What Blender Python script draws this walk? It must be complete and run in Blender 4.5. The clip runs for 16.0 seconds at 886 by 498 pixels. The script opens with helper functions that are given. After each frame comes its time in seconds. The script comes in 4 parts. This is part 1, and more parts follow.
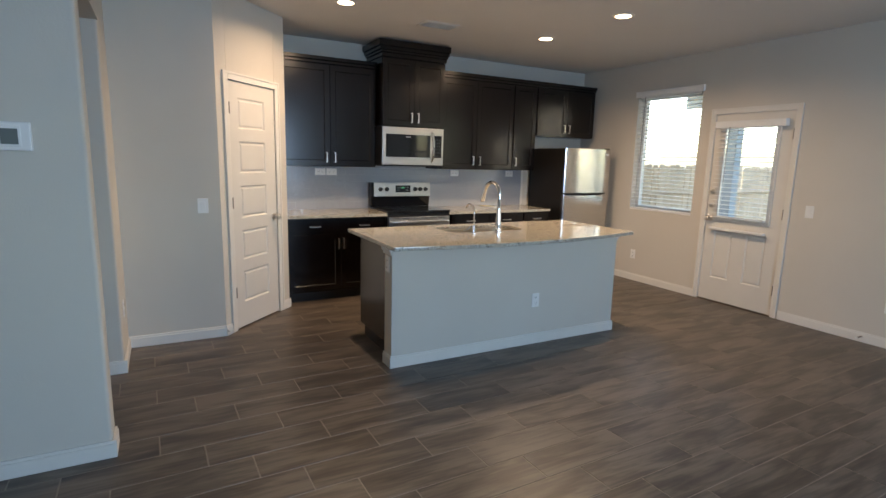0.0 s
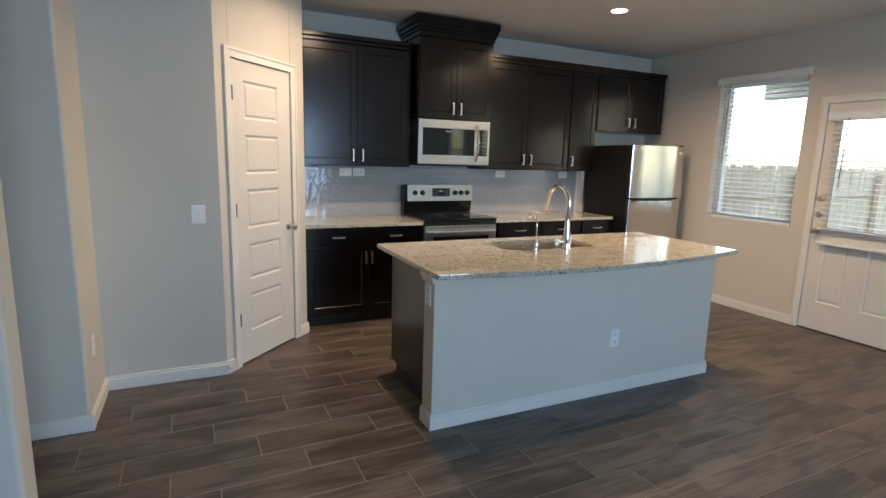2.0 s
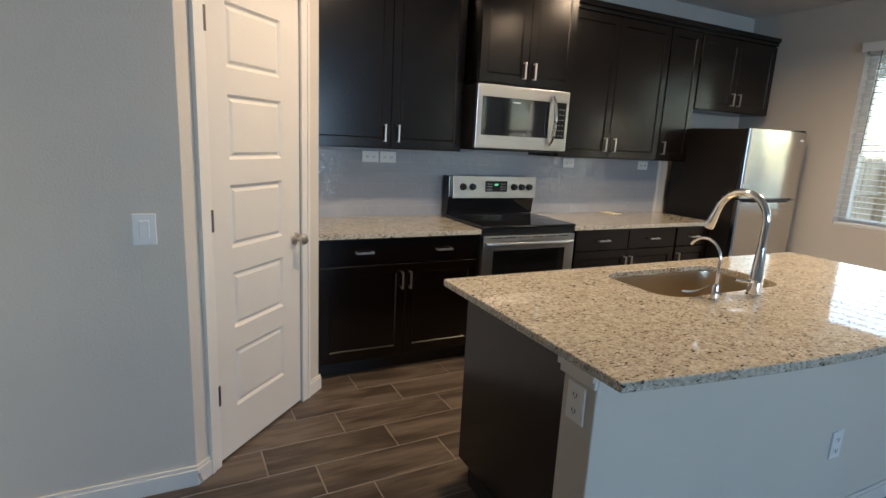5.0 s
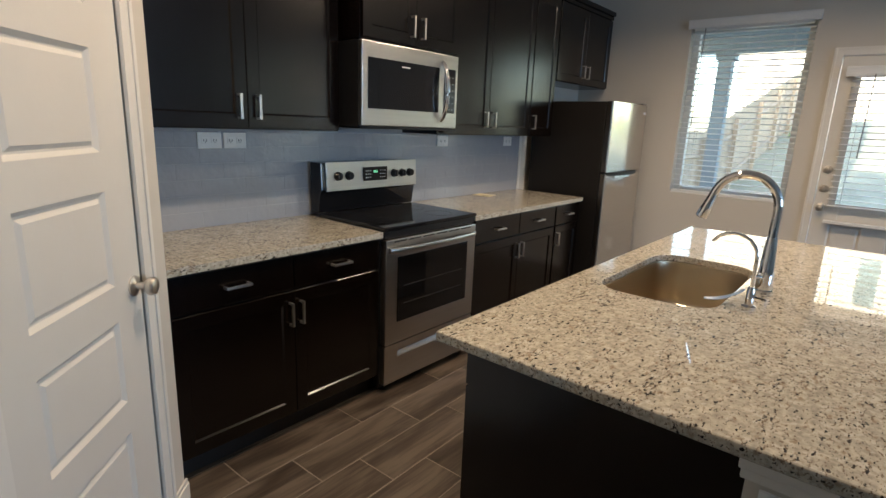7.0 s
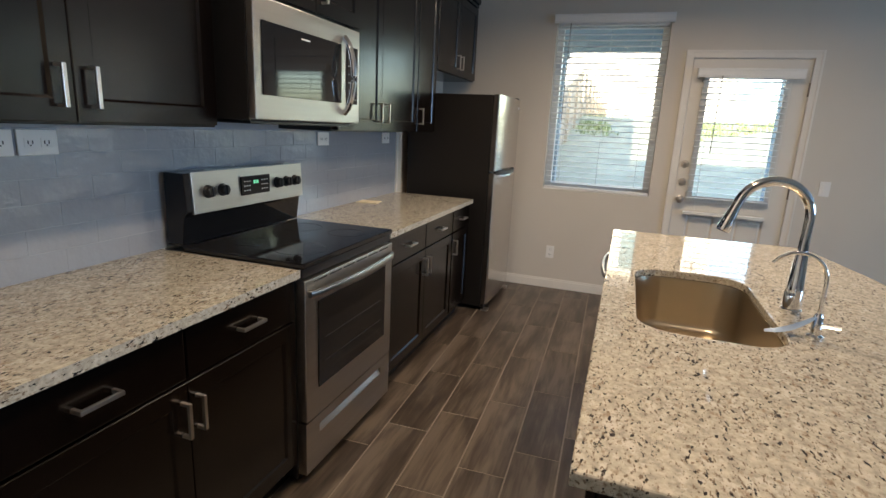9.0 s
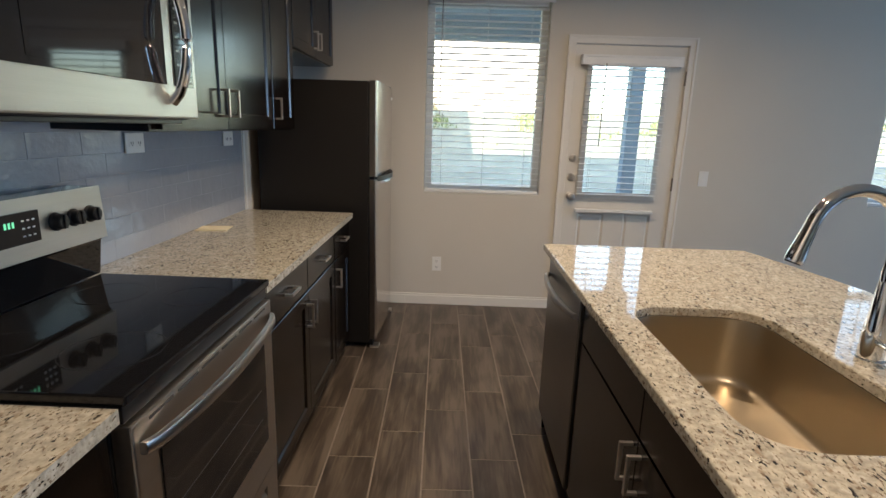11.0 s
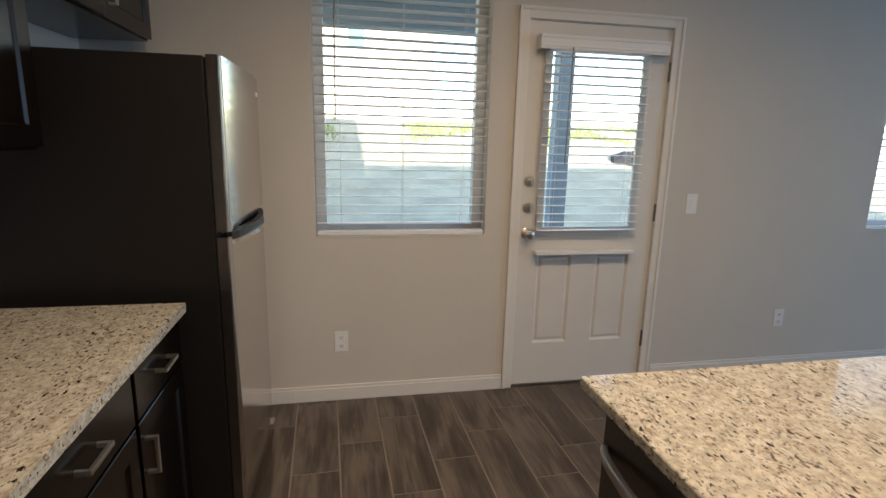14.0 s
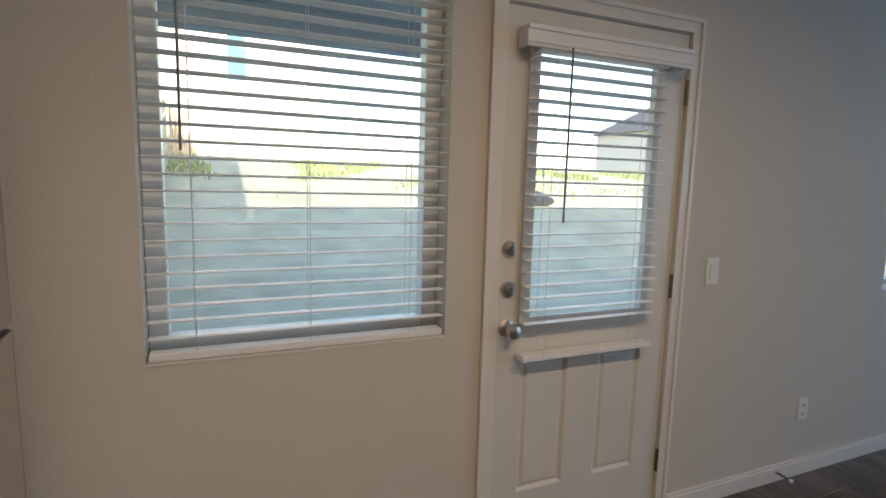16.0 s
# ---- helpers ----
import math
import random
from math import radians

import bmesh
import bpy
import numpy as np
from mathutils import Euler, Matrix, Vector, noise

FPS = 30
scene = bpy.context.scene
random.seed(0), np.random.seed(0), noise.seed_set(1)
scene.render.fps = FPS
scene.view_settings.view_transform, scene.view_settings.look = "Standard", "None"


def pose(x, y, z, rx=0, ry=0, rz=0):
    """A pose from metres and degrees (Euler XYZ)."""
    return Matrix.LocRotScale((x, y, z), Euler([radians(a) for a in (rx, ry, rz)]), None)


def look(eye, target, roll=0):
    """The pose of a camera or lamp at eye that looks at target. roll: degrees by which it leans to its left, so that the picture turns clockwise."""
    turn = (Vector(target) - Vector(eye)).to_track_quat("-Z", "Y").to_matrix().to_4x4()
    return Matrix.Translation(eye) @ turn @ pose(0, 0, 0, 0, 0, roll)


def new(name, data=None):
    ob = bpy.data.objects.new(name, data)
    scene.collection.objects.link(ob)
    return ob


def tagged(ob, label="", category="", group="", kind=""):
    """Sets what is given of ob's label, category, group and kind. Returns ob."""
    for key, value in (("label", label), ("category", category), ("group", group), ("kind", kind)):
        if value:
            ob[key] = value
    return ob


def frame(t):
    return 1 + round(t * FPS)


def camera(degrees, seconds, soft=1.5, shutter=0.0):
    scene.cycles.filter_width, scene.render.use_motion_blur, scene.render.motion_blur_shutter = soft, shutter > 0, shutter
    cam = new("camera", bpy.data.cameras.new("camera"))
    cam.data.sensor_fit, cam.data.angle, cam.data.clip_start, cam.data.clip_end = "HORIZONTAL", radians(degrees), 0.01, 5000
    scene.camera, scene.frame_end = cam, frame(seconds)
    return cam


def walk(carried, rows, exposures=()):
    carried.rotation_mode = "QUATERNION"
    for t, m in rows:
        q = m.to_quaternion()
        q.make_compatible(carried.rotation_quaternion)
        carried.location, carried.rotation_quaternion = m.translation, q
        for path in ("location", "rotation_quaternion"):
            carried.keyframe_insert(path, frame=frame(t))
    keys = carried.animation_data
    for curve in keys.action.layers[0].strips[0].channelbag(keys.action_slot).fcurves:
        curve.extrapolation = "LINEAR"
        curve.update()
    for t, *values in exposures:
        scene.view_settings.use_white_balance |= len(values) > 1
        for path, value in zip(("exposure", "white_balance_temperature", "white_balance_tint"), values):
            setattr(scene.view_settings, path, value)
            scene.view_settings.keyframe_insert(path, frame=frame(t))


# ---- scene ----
cam = camera(80.6, 16.0)
PATH = [
    (0, (0.219, 0.174, 1.504), (1.156, 1.908, 1.164), 1.5),
    (0.5, (0.323, 0.385, 1.512), (1.186, 2.158, 1.179), 2.2),
    (1, (0.378, 0.626, 1.498), (1.218, 2.409, 1.162), 2.4),
    (1.5, (0.42, 0.846, 1.504), (1.252, 2.633, 1.164), 2.0),
    (2, (0.502, 1.054, 1.488), (1.343, 2.835, 1.144), 1.6),
    (2.5, (0.583, 1.245, 1.485), (1.425, 3.027, 1.144), 2.0),
    (3, (0.623, 1.467, 1.479), (1.391, 3.277, 1.117), 2.6),
    (3.5, (0.65, 1.706, 1.48), (1.367, 3.535, 1.105), 2.4),
    (6, (0.641, 3.043, 1.441), (1.763, 4.638, 0.995), 3.4),
    (6.5, (0.626, 3.272, 1.43), (1.917, 4.731, 0.975), 3.2),
    (7, (0.576, 3.527, 1.449), (2.067, 4.776, 0.984), 2.3),
    (7.5, (0.611, 3.75, 1.445), (2.211, 4.853, 0.974), 2.6),
    (8, (0.671, 3.942, 1.446), (2.326, 4.964, 0.979), 2.6),
    (8.5, (0.736, 4.159, 1.44), (2.49, 5.006, 0.984), 2.4),
    (9, (0.811, 4.356, 1.436), (2.655, 4.979, 0.977), 2.8),
    (11.5, (1.68, 4.842, 1.425), (3.627, 4.829, 0.968), 1.7),
    (12, (1.85, 4.828, 1.439), (3.795, 4.78, 0.978), 1.8),
    (12.5, (2.131, 4.936, 1.436), (4.072, 4.704, 1.013), 1.1),
    (13, (2.356, 4.962, 1.433), (4.286, 4.658, 1.005), 0.8),
    (13.5, (2.627, 4.948, 1.445), (4.551, 4.591, 1.033), 1.1),
    (14, (2.876, 4.925, 1.439), (4.795, 4.541, 1.026), 1.4),
    (14.5, (3.169, 4.939, 1.447), (5.076, 4.483, 1.054), 1.3),
    (15, (3.453, 4.901, 1.435), (5.352, 4.409, 1.043), 1.4),
    (15.5, (3.742, 4.859, 1.46), (5.632, 4.326, 1.081), 1.7),
    (16, (4.015, 4.847, 1.457), (5.838, 4.066, 1.198), 1.5),
]
EXPOSURES = [(0.0, 3.08, 6940, 18), (2.0, 3.12, 6670, 16), (3.5, 3.1, 6590, 16), (6.0, 2.92, 6620, 15), (7.0, 2.84, 6340, 14), (8.0, 2.78, 6170, 13), (9.0, 2.9, 6190, 14), (12.5, 2.74, 6240, 14), (14.5, 2.66, 6440, 16), (15.5, 2.59, 6390, 16), (16.0, 2.37, 6440, 16)]
walk(cam, [(t, look(eye, target, roll)) for t, eye, target, roll in PATH], EXPOSURES)

# ---- world, sun, lights ----
SUN_DIR = Vector((0.96, 0.0, -0.27)).normalized()
world = bpy.data.worlds.new("sky")
scene.world = world
world.use_nodes = True
wn = world.node_tree.nodes
sky = wn.new("ShaderNodeTexSky")
sky.sky_type, sky.sun_disc = "NISHITA", False
sky.sun_elevation = math.asin(-SUN_DIR.z)
sky.sun_rotation = math.atan2(-SUN_DIR.x, -SUN_DIR.y)
world.node_tree.links.new(sky.outputs[0], wn["Background"].inputs[0])
wn["Background"].inputs[1].default_value = 0.15

sun = new("sun", bpy.data.lights.new("sun", "SUN"))
sun.data.energy, sun.data.angle, sun.data.color = 2.6, radians(0.5), (1.0, 0.9, 0.76)
sun.matrix_basis = look((0, 0, 0), SUN_DIR)


def area_lamp(name, eye, target, sx, sy, watts, colour, shape="RECTANGLE", spread=180):
    ob = new(name, bpy.data.lights.new(name, "AREA"))
    ob.data.shape, ob.data.size, ob.data.size_y = shape, sx, sy
    ob.data.energy, ob.data.color, ob.data.spread = watts, colour, radians(spread)
    ob.matrix_basis = look(eye, target)
    return ob


DAY = (0.375, 0.65, 1.0)
CAN = (1.0, 0.77, 0.52)
area_lamp("daylight_south", (2.0, -3.22, 1.6), (2.0, 0, 1.2), 2.3, 1.4, 21, DAY)


# ---- materials ----
def material(name, colour, rough=0.5, metal=0.0, scale=8.0, vary=0.08, bump=0.05, bump_scale=60.0, stretch=(1, 1, 1), **more):
    m = bpy.data.materials.new(name)
    m.use_nodes = True
    n, ln = m.node_tree.nodes, m.node_tree.links
    p = n["Principled BSDF"]
    geo = n.new("ShaderNodeNewGeometry")
    mp = n.new("ShaderNodeMapping")
    mp.inputs["Scale"].default_value = stretch
    ln.new(geo.outputs["Position"], mp.inputs[0])
    nz = n.new("ShaderNodeTexNoise")
    nz.inputs["Scale"].default_value, nz.inputs["Detail"].default_value = scale, 6
    ln.new(mp.outputs[0], nz.inputs[0])
    ramp = n.new("ShaderNodeValToRGB")
    a = [max(0, c * (1 - vary)) for c in colour]
    b = [min(1, c * (1 + vary)) for c in colour]
    ramp.color_ramp.elements[0].position, ramp.color_ramp.elements[1].position = 0.3, 0.7
    ramp.color_ramp.elements[0].color, ramp.color_ramp.elements[1].color = (*a, 1), (*b, 1)
    ln.new(nz.outputs[0], ramp.inputs[0])
    ln.new(ramp.outputs[0], p.inputs["Base Color"])
    p.inputs["Roughness"].default_value, p.inputs["Metallic"].default_value = rough, metal
    rr = n.new("ShaderNodeMapRange")
    rr.inputs[3].default_value, rr.inputs[4].default_value = max(0.0, rough * 0.85), min(1.0, rough * 1.15)
    ln.new(nz.outputs[0], rr.inputs[0])
    ln.new(rr.outputs[0], p.inputs["Roughness"])
    if bump:
        nb = n.new("ShaderNodeTexNoise")
        nb.inputs["Scale"].default_value, nb.inputs["Detail"].default_value = bump_scale, 4
        ln.new(mp.outputs[0], nb.inputs[0])
        bn = n.new("ShaderNodeBump")
        bn.inputs["Strength"].default_value, bn.inputs["Distance"].default_value = bump, 0.01
        ln.new(nb.outputs[0], bn.inputs["Height"])
        ln.new(bn.outputs[0], p.inputs["Normal"])
    for key, value in more.items():
        p.inputs[key.replace("_", " ")].default_value = value
    return m


WALL = material("wall_paint", (0.61, 0.566, 0.493), 0.75, vary=0.02, scale=2, bump=0.12, bump_scale=110)
CEIL = material("ceiling_paint", (0.72, 0.69, 0.65), 0.85, vary=0.02, scale=2, bump=0.2, bump_scale=90)
TRIM = material("white_trim_paint", (0.74, 0.71, 0.65), 0.4, vary=0.02, scale=5, bump=0.03, bump_scale=40)
DOORW = material("white_door_paint", (0.69, 0.66, 0.60), 0.42, vary=0.02, scale=5, bump=0.04, bump_scale=50)
ESP = material("espresso_stain", (0.0036, 0.0018, 0.0011), 0.215, vary=0.2, scale=10, bump=0.012, bump_scale=30, stretch=(3, 3, 0.35), Specular_IOR_Level=0.5)
KICK = material("cabinet_shadow_board", (0.012, 0.01, 0.009), 0.6, vary=0.2)
STEEL = material("brushed_steel", (0.53, 0.505, 0.475), 0.32, 1.0, vary=0.05, scale=40, bump=0.05, bump_scale=400, stretch=(0.05, 1, 1))
FRIDGE = material("polished_brushed_steel", (0.62, 0.595, 0.565), 0.15, 1.0, vary=0.03, scale=40, bump=0.012, bump_scale=500, stretch=(0.02, 1, 1))
DSTEEL = material("dark_brushed_steel", (0.17, 0.158, 0.148), 0.3, 1.0, vary=0.06, scale=40, bump=0.03, bump_scale=160, stretch=(0.05, 1, 1))
SINKM = material("satin_sink_steel", (0.56, 0.48, 0.36), 0.33, 1.0, vary=0.015, scale=3, bump=0)
FSIDE = material("dark_appliance_paint", (0.010, 0.0085, 0.0075), 0.45, vary=0.1, scale=90, bump=0.1, bump_scale=260, Specular_IOR_Level=0.35)
CHROME = material("chrome", (0.82, 0.82, 0.82), 0.06, 1.0, vary=0.01, bump=0)
NICKEL = material("satin_nickel", (0.66, 0.62, 0.57), 0.335, 1.0, vary=0.03, bump=0)
BRONZE = material("dark_hinge_metal", (0.22, 0.19, 0.16), 0.4, 1.0, vary=0.1, bump=0)
BGLASS = material("black_glass", (0.008, 0.008, 0.009), 0.05, vary=0.05, bump=0)
BPLAST = material("black_plastic", (0.012, 0.012, 0.013), 0.3, vary=0.1, bump=0.02)
PLATE = material("white_plastic_plate", (0.80, 0.79, 0.76), 0.35, vary=0.01, bump=0)
SLOT = material("dark_slots", (0.05, 0.05, 0.05), 0.5, bump=0)
GROUT = material("pale_grout", (0.25, 0.215, 0.18), 0.85, vary=0.12, scale=30, bump=0.2, bump_scale=150)
SGROUT = material("splash_grout", (0.44, 0.46, 0.49), 0.8, vary=0.05)
BLIND = material("white_blind_slat", (0.80, 0.80, 0.78), 0.4, vary=0.02, bump=0)
VINYL = material("white_vinyl", (0.74, 0.74, 0.72), 0.4, vary=0.02, bump=0)
CORD = material("pale_cord", (0.72, 0.71, 0.68), 0.7, vary=0.02, bump=0)
WAND = material("grey_plastic_wand", (0.20, 0.18, 0.16), 0.3, vary=0.05, bump=0)
FENCE = material("cedar_fence", (0.55, 0.43, 0.31), 0.85, vary=0.25, scale=6, bump=0.3, bump_scale=40, stretch=(3, 3, 0.3))
CONC = material("concrete", (0.36, 0.35, 0.33), 0.85, vary=0.12, scale=5, bump=0.2, bump_scale=60)
POSTM = material("painted_porch_wood", (0.30, 0.36, 0.42), 0.6, vary=0.05, bump=0.05)
SIDING = material("pale_siding", (0.62, 0.58, 0.52), 0.8, vary=0.05, scale=3, bump=0.1)
SHINGLE = material("grey_shingle", (0.13, 0.12, 0.115), 0.9, vary=0.3, scale=12, bump=0.4, bump_scale=30)
GRASS = material("dry_grass", (0.40, 0.385, 0.275), 0.95, vary=0.2, scale=1.5, bump=0.8, bump_scale=25)
GREEN = material("green_grass", (0.22, 0.27, 0.10), 0.9, vary=0.35, scale=9, bump=0.3)
ROCK = material("dark_rock", (0.028, 0.029, 0.034), 0.9, vary=0.3, scale=4, bump=0.5, bump_scale=15)
RINGM = material("faint_burner_print", (0.03, 0.03, 0.031), 0.2, vary=0.1, bump=0)
PAPER = material("cream_card", (0.75, 0.66, 0.45), 0.7, vary=0.04, bump=0)
BLUETAG = material("pale_blue_film", (0.28, 0.40, 0.60), 0.3, vary=0.1, bump=0)
FARPANE = material("far_window_pane", (0.10, 0.20, 0.24), 0.9, vary=0.1, bump=0, Specular_IOR_Level=0.05)
SCREEN = material("grey_lcd", (0.16, 0.18, 0.17), 0.25, vary=0.05, bump=0)


def glowing(name, colour, strength):
    m = bpy.data.materials.new(name)
    m.use_nodes = True
    p = m.node_tree.nodes["Principled BSDF"]
    p.inputs["Base Color"].default_value = (*colour, 1)
    p.inputs["Emission Color"].default_value = (*colour, 1)
    p.inputs["Emission Strength"].default_value = strength
    return m


LENS = glowing("lit_lamp_lens", (1.0, 0.78, 0.5), 2.0)
DIGIT = glowing("lit_green_digits", (0.2, 0.8, 0.4), 0.12)


def glass(name):
    m = bpy.data.materials.new(name)
    m.use_nodes = True
    n, ln = m.node_tree.nodes, m.node_tree.links
    n.remove(n["Principled BSDF"])
    tr, gl, mix, lw, pw, ma = n.new("ShaderNodeBsdfTransparent"), n.new("ShaderNodeBsdfGlossy"), n.new("ShaderNodeMixShader"), n.new("ShaderNodeLayerWeight"), n.new("ShaderNodeMath"), n.new("ShaderNodeMath")
    gl.inputs["Roughness"].default_value = 0.01
    tr.inputs[0].default_value = (0.93, 0.96, 0.95, 1)
    pw.operation, ma.operation = "POWER", "MULTIPLY_ADD"
    pw.inputs[1].default_value = 5.0
    ma.inputs[1].default_value, ma.inputs[2].default_value = 0.9, 0.04
    ln.new(lw.outputs["Facing"], pw.inputs[0]), ln.new(pw.outputs[0], ma.inputs[0])
    ln.new(ma.outputs[0], mix.inputs[0]), ln.new(tr.outputs[0], mix.inputs[1]), ln.new(gl.outputs[0], mix.inputs[2])
    ln.new(mix.outputs[0], n["Material Output"].inputs[0])
    return m


GLASS = glass("window_glass")


def granite():
    m = material("speckled_granite", (0.47, 0.435, 0.355), 0.045, scale=70, vary=0.30, bump=0, Specular_IOR_Level=0.75)
    n, ln = m.node_tree.nodes, m.node_tree.links
    p = n["Principled BSDF"]
    geo = n.new("ShaderNodeNewGeometry")
    col = p.inputs["Base Color"].links[0].from_socket

    def field(scale, stretch, seed, detail):
        mp = n.new("ShaderNodeMapping")
        mp.inputs["Scale"].default_value, mp.inputs["Location"].default_value = stretch, (seed, seed * 2, seed)
        mp.inputs["Rotation"].default_value = (0, 0, 0.5)
        ln.new(geo.outputs["Position"], mp.inputs[0])
        nz = n.new("ShaderNodeTexNoise")
        nz.inputs["Scale"].default_value, nz.inputs["Detail"].default_value, nz.inputs["Roughness"].default_value = scale, detail, 0.55
        ln.new(mp.outputs[0], nz.inputs[0])
        return nz.outputs[0]

    drift = field(13, (0.6, 1, 1), 21, 2)
    for scale, edge, soft, tint, stretch, seed in ((48, 0.56, 0.12, (0.60, 0.57, 0.49, 1), (0.8, 1, 1), 9), (55, 0.60, 0.09, (0.33, 0.265, 0.19, 1), (0.6, 1, 1), 14), (150, 0.58, 0.06, (0.20, 0.155, 0.11, 1), (0.5, 1, 1), 4), (105, 0.619, 0.035, (0.026, 0.022, 0.021, 1), (0.5, 1, 1), 0)):
        grow = n.new("ShaderNodeMath")
        grow.operation = "MULTIPLY_ADD"
        grow.inputs[1].default_value = 0.16
        ln.new(drift, grow.inputs[0]), ln.new(field(scale, stretch, seed, 5), grow.inputs[2])
        st = n.new("ShaderNodeMapRange")
        st.inputs[1].default_value, st.inputs[2].default_value = edge + 0.07, edge + 0.07 + soft
        ln.new(grow.outputs[0], st.inputs[0])
        mx = n.new("ShaderNodeMix")
        mx.data_type = "RGBA"
        ln.new(st.outputs[0], mx.inputs[0]), ln.new(col, mx.inputs[6])
        mx.inputs[7].default_value = tint
        col = mx.outputs[2]
    ln.new(col, p.inputs["Base Color"])
    return m


GRANITE = granite()


def wood_tile():
    m = bpy.data.materials.new("wood_look_tile")
    m.use_nodes = True
    n, ln = m.node_tree.nodes, m.node_tree.links
    p = n["Principled BSDF"]
    geo, info = n.new("ShaderNodeNewGeometry"), n.new("ShaderNodeObjectInfo")
    add = n.new("ShaderNodeMath")
    ln.new(geo.outputs["Random Per Island"], add.inputs[0]), ln.new(info.outputs["Random"], add.inputs[1])
    fr = n.new("ShaderNodeMath")
    fr.operation = "FRACT"
    ln.new(add.outputs[0], fr.inputs[0])
    off = n.new("ShaderNodeMath")
    off.operation = "MULTIPLY"
    off.inputs[1].default_value = 37.0
    ln.new(fr.outputs[0], off.inputs[0])
    comb = n.new("ShaderNodeCombineXYZ")
    ln.new(off.outputs[0], comb.inputs[0]), ln.new(off.outputs[0], comb.inputs[1])
    va = n.new("ShaderNodeVectorMath")
    ln.new(geo.outputs["Position"], va.inputs[0]), ln.new(comb.outputs[0], va.inputs[1])

    def noise_of(stretch, scale, detail, twist):
        mp = n.new("ShaderNodeMapping")
        mp.inputs["Scale"].default_value = stretch
        ln.new(va.outputs[0], mp.inputs[0])
        z = n.new("ShaderNodeTexNoise")
        z.inputs["Scale"].default_value, z.inputs["Detail"].default_value, z.inputs["Distortion"].default_value = scale, detail, twist
        ln.new(mp.outputs[0], z.inputs[0])
        return z.outputs[0]

    cloud, grain = noise_of((0.5, 2.2, 1), 4.0, 4, 0.6), noise_of((0.5, 6, 1), 7.0, 5, 0.9)
    mx = n.new("ShaderNodeMath")
    mx.operation = "MULTIPLY_ADD"
    mx.inputs[1].default_value = 0.60
    ln.new(grain, mx.inputs[0]), ln.new(cloud, mx.inputs[2])
    ad = n.new("ShaderNodeMath")
    ad.operation = "MULTIPLY_ADD"
    ad.inputs[1].default_value = 0.10
    ln.new(fr.outputs[0], ad.inputs[0]), ln.new(mx.outputs[0], ad.inputs[2])
    ramp = n.new("ShaderNodeValToRGB")
    e = ramp.color_ramp.elements
    e[0].position, e[0].color = 0.56, (0.026, 0.0195, 0.015, 1)
    e[1].position, e[1].color = 1.05, (0.140, 0.112, 0.088, 1)
    mid = e.new(0.78)
    mid.color = (0.066, 0.051, 0.039, 1)
    ln.new(ad.outputs[0], ramp.inputs[0]), ln.new(ramp.outputs[0], p.inputs["Base Color"])
    rr = n.new("ShaderNodeMapRange")
    rr.inputs[3].default_value, rr.inputs[4].default_value = 0.28, 0.46
    ln.new(grain, rr.inputs[0]), ln.new(rr.outputs[0], p.inputs["Roughness"])
    bn = n.new("ShaderNodeBump")
    bn.inputs["Strength"].default_value, bn.inputs["Distance"].default_value = 0.12, 0.004
    ln.new(grain, bn.inputs["Height"]), ln.new(bn.outputs[0], p.inputs["Normal"])
    return m


TILE = wood_tile()
SPLASH = material("grey_glazed_tile", (0.35, 0.365, 0.392), 0.05, scale=5, vary=0.03, bump=0.42, bump_scale=17, Specular_IOR_Level=1.0)


# ---- mesh helpers ----
def box(bm, x0, x1, y0, y1, z0, z1):
    m = Matrix.Translation(((x0 + x1) / 2, (y0 + y1) / 2, (z0 + z1) / 2)) @ Matrix.Diagonal((abs(x1 - x0), abs(y1 - y0), abs(z1 - z0), 1))
    bmesh.ops.create_cube(bm, size=1, matrix=m)
    return bm


def boxes(*sizes):
    bm = bmesh.new()
    for s in sizes:
        box(bm, *s)
    return bm


def tube(bm, pts, r, seg=12, r2=None):
    pts = [Vector(p) for p in pts]
    rings = []
    for i, p in enumerate(pts):
        d = (pts[min(i + 1, len(pts) - 1)] - pts[max(i - 1, 0)]).normalized()
        q = d.to_track_quat("Z", "Y")
        rad = r if r2 is None else r + (r2 - r) * i / (len(pts) - 1)
        rings.append([bm.verts.new(p + q @ Vector((rad * math.cos(a * math.tau / seg), rad * math.sin(a * math.tau / seg), 0))) for a in range(seg)])
    for a, b in zip(rings, rings[1:]):
        for k in range(seg):
            bm.faces.new((a[k], a[(k + 1) % seg], b[(k + 1) % seg], b[k]))
    bm.faces.new(list(reversed(rings[0]))), bm.faces.new(rings[-1])
    return bm


def lathe(bm, profile, base, axis, seg=20, ring=False):
    """Turned shape: profile rows of (radius, distance along axis)."""
    q = Vector(axis).to_track_quat("Z", "Y")
    rings = []
    for r, h in profile:
        rings.append([bm.verts.new(Vector(base) + q @ Vector((max(r, 1e-4) * math.cos(a * math.tau / seg), max(r, 1e-4) * math.sin(a * math.tau / seg), h))) for a in range(seg)])
    for a, b in zip(rings, rings[1:] + rings[:1] if ring else rings[1:]):
        for k in range(seg):
            bm.faces.new((a[k], a[(k + 1) % seg], b[(k + 1) % seg], b[k]))
    if not ring:
        bm.faces.new(list(reversed(rings[0]))), bm.faces.new(rings[-1])
    return bm


def prism(bm, outline, z0, z1):
    lo = [bm.verts.new((x, y, z0)) for x, y in outline]
    hi = [bm.verts.new((x, y, z1)) for x, y in outline]
    n = len(lo)
    bm.faces.new(list(reversed(lo))), bm.faces.new(hi)
    for i in range(n):
        bm.faces.new((lo[i], lo[(i + 1) % n], hi[(i + 1) % n], hi[i]))
    return bm


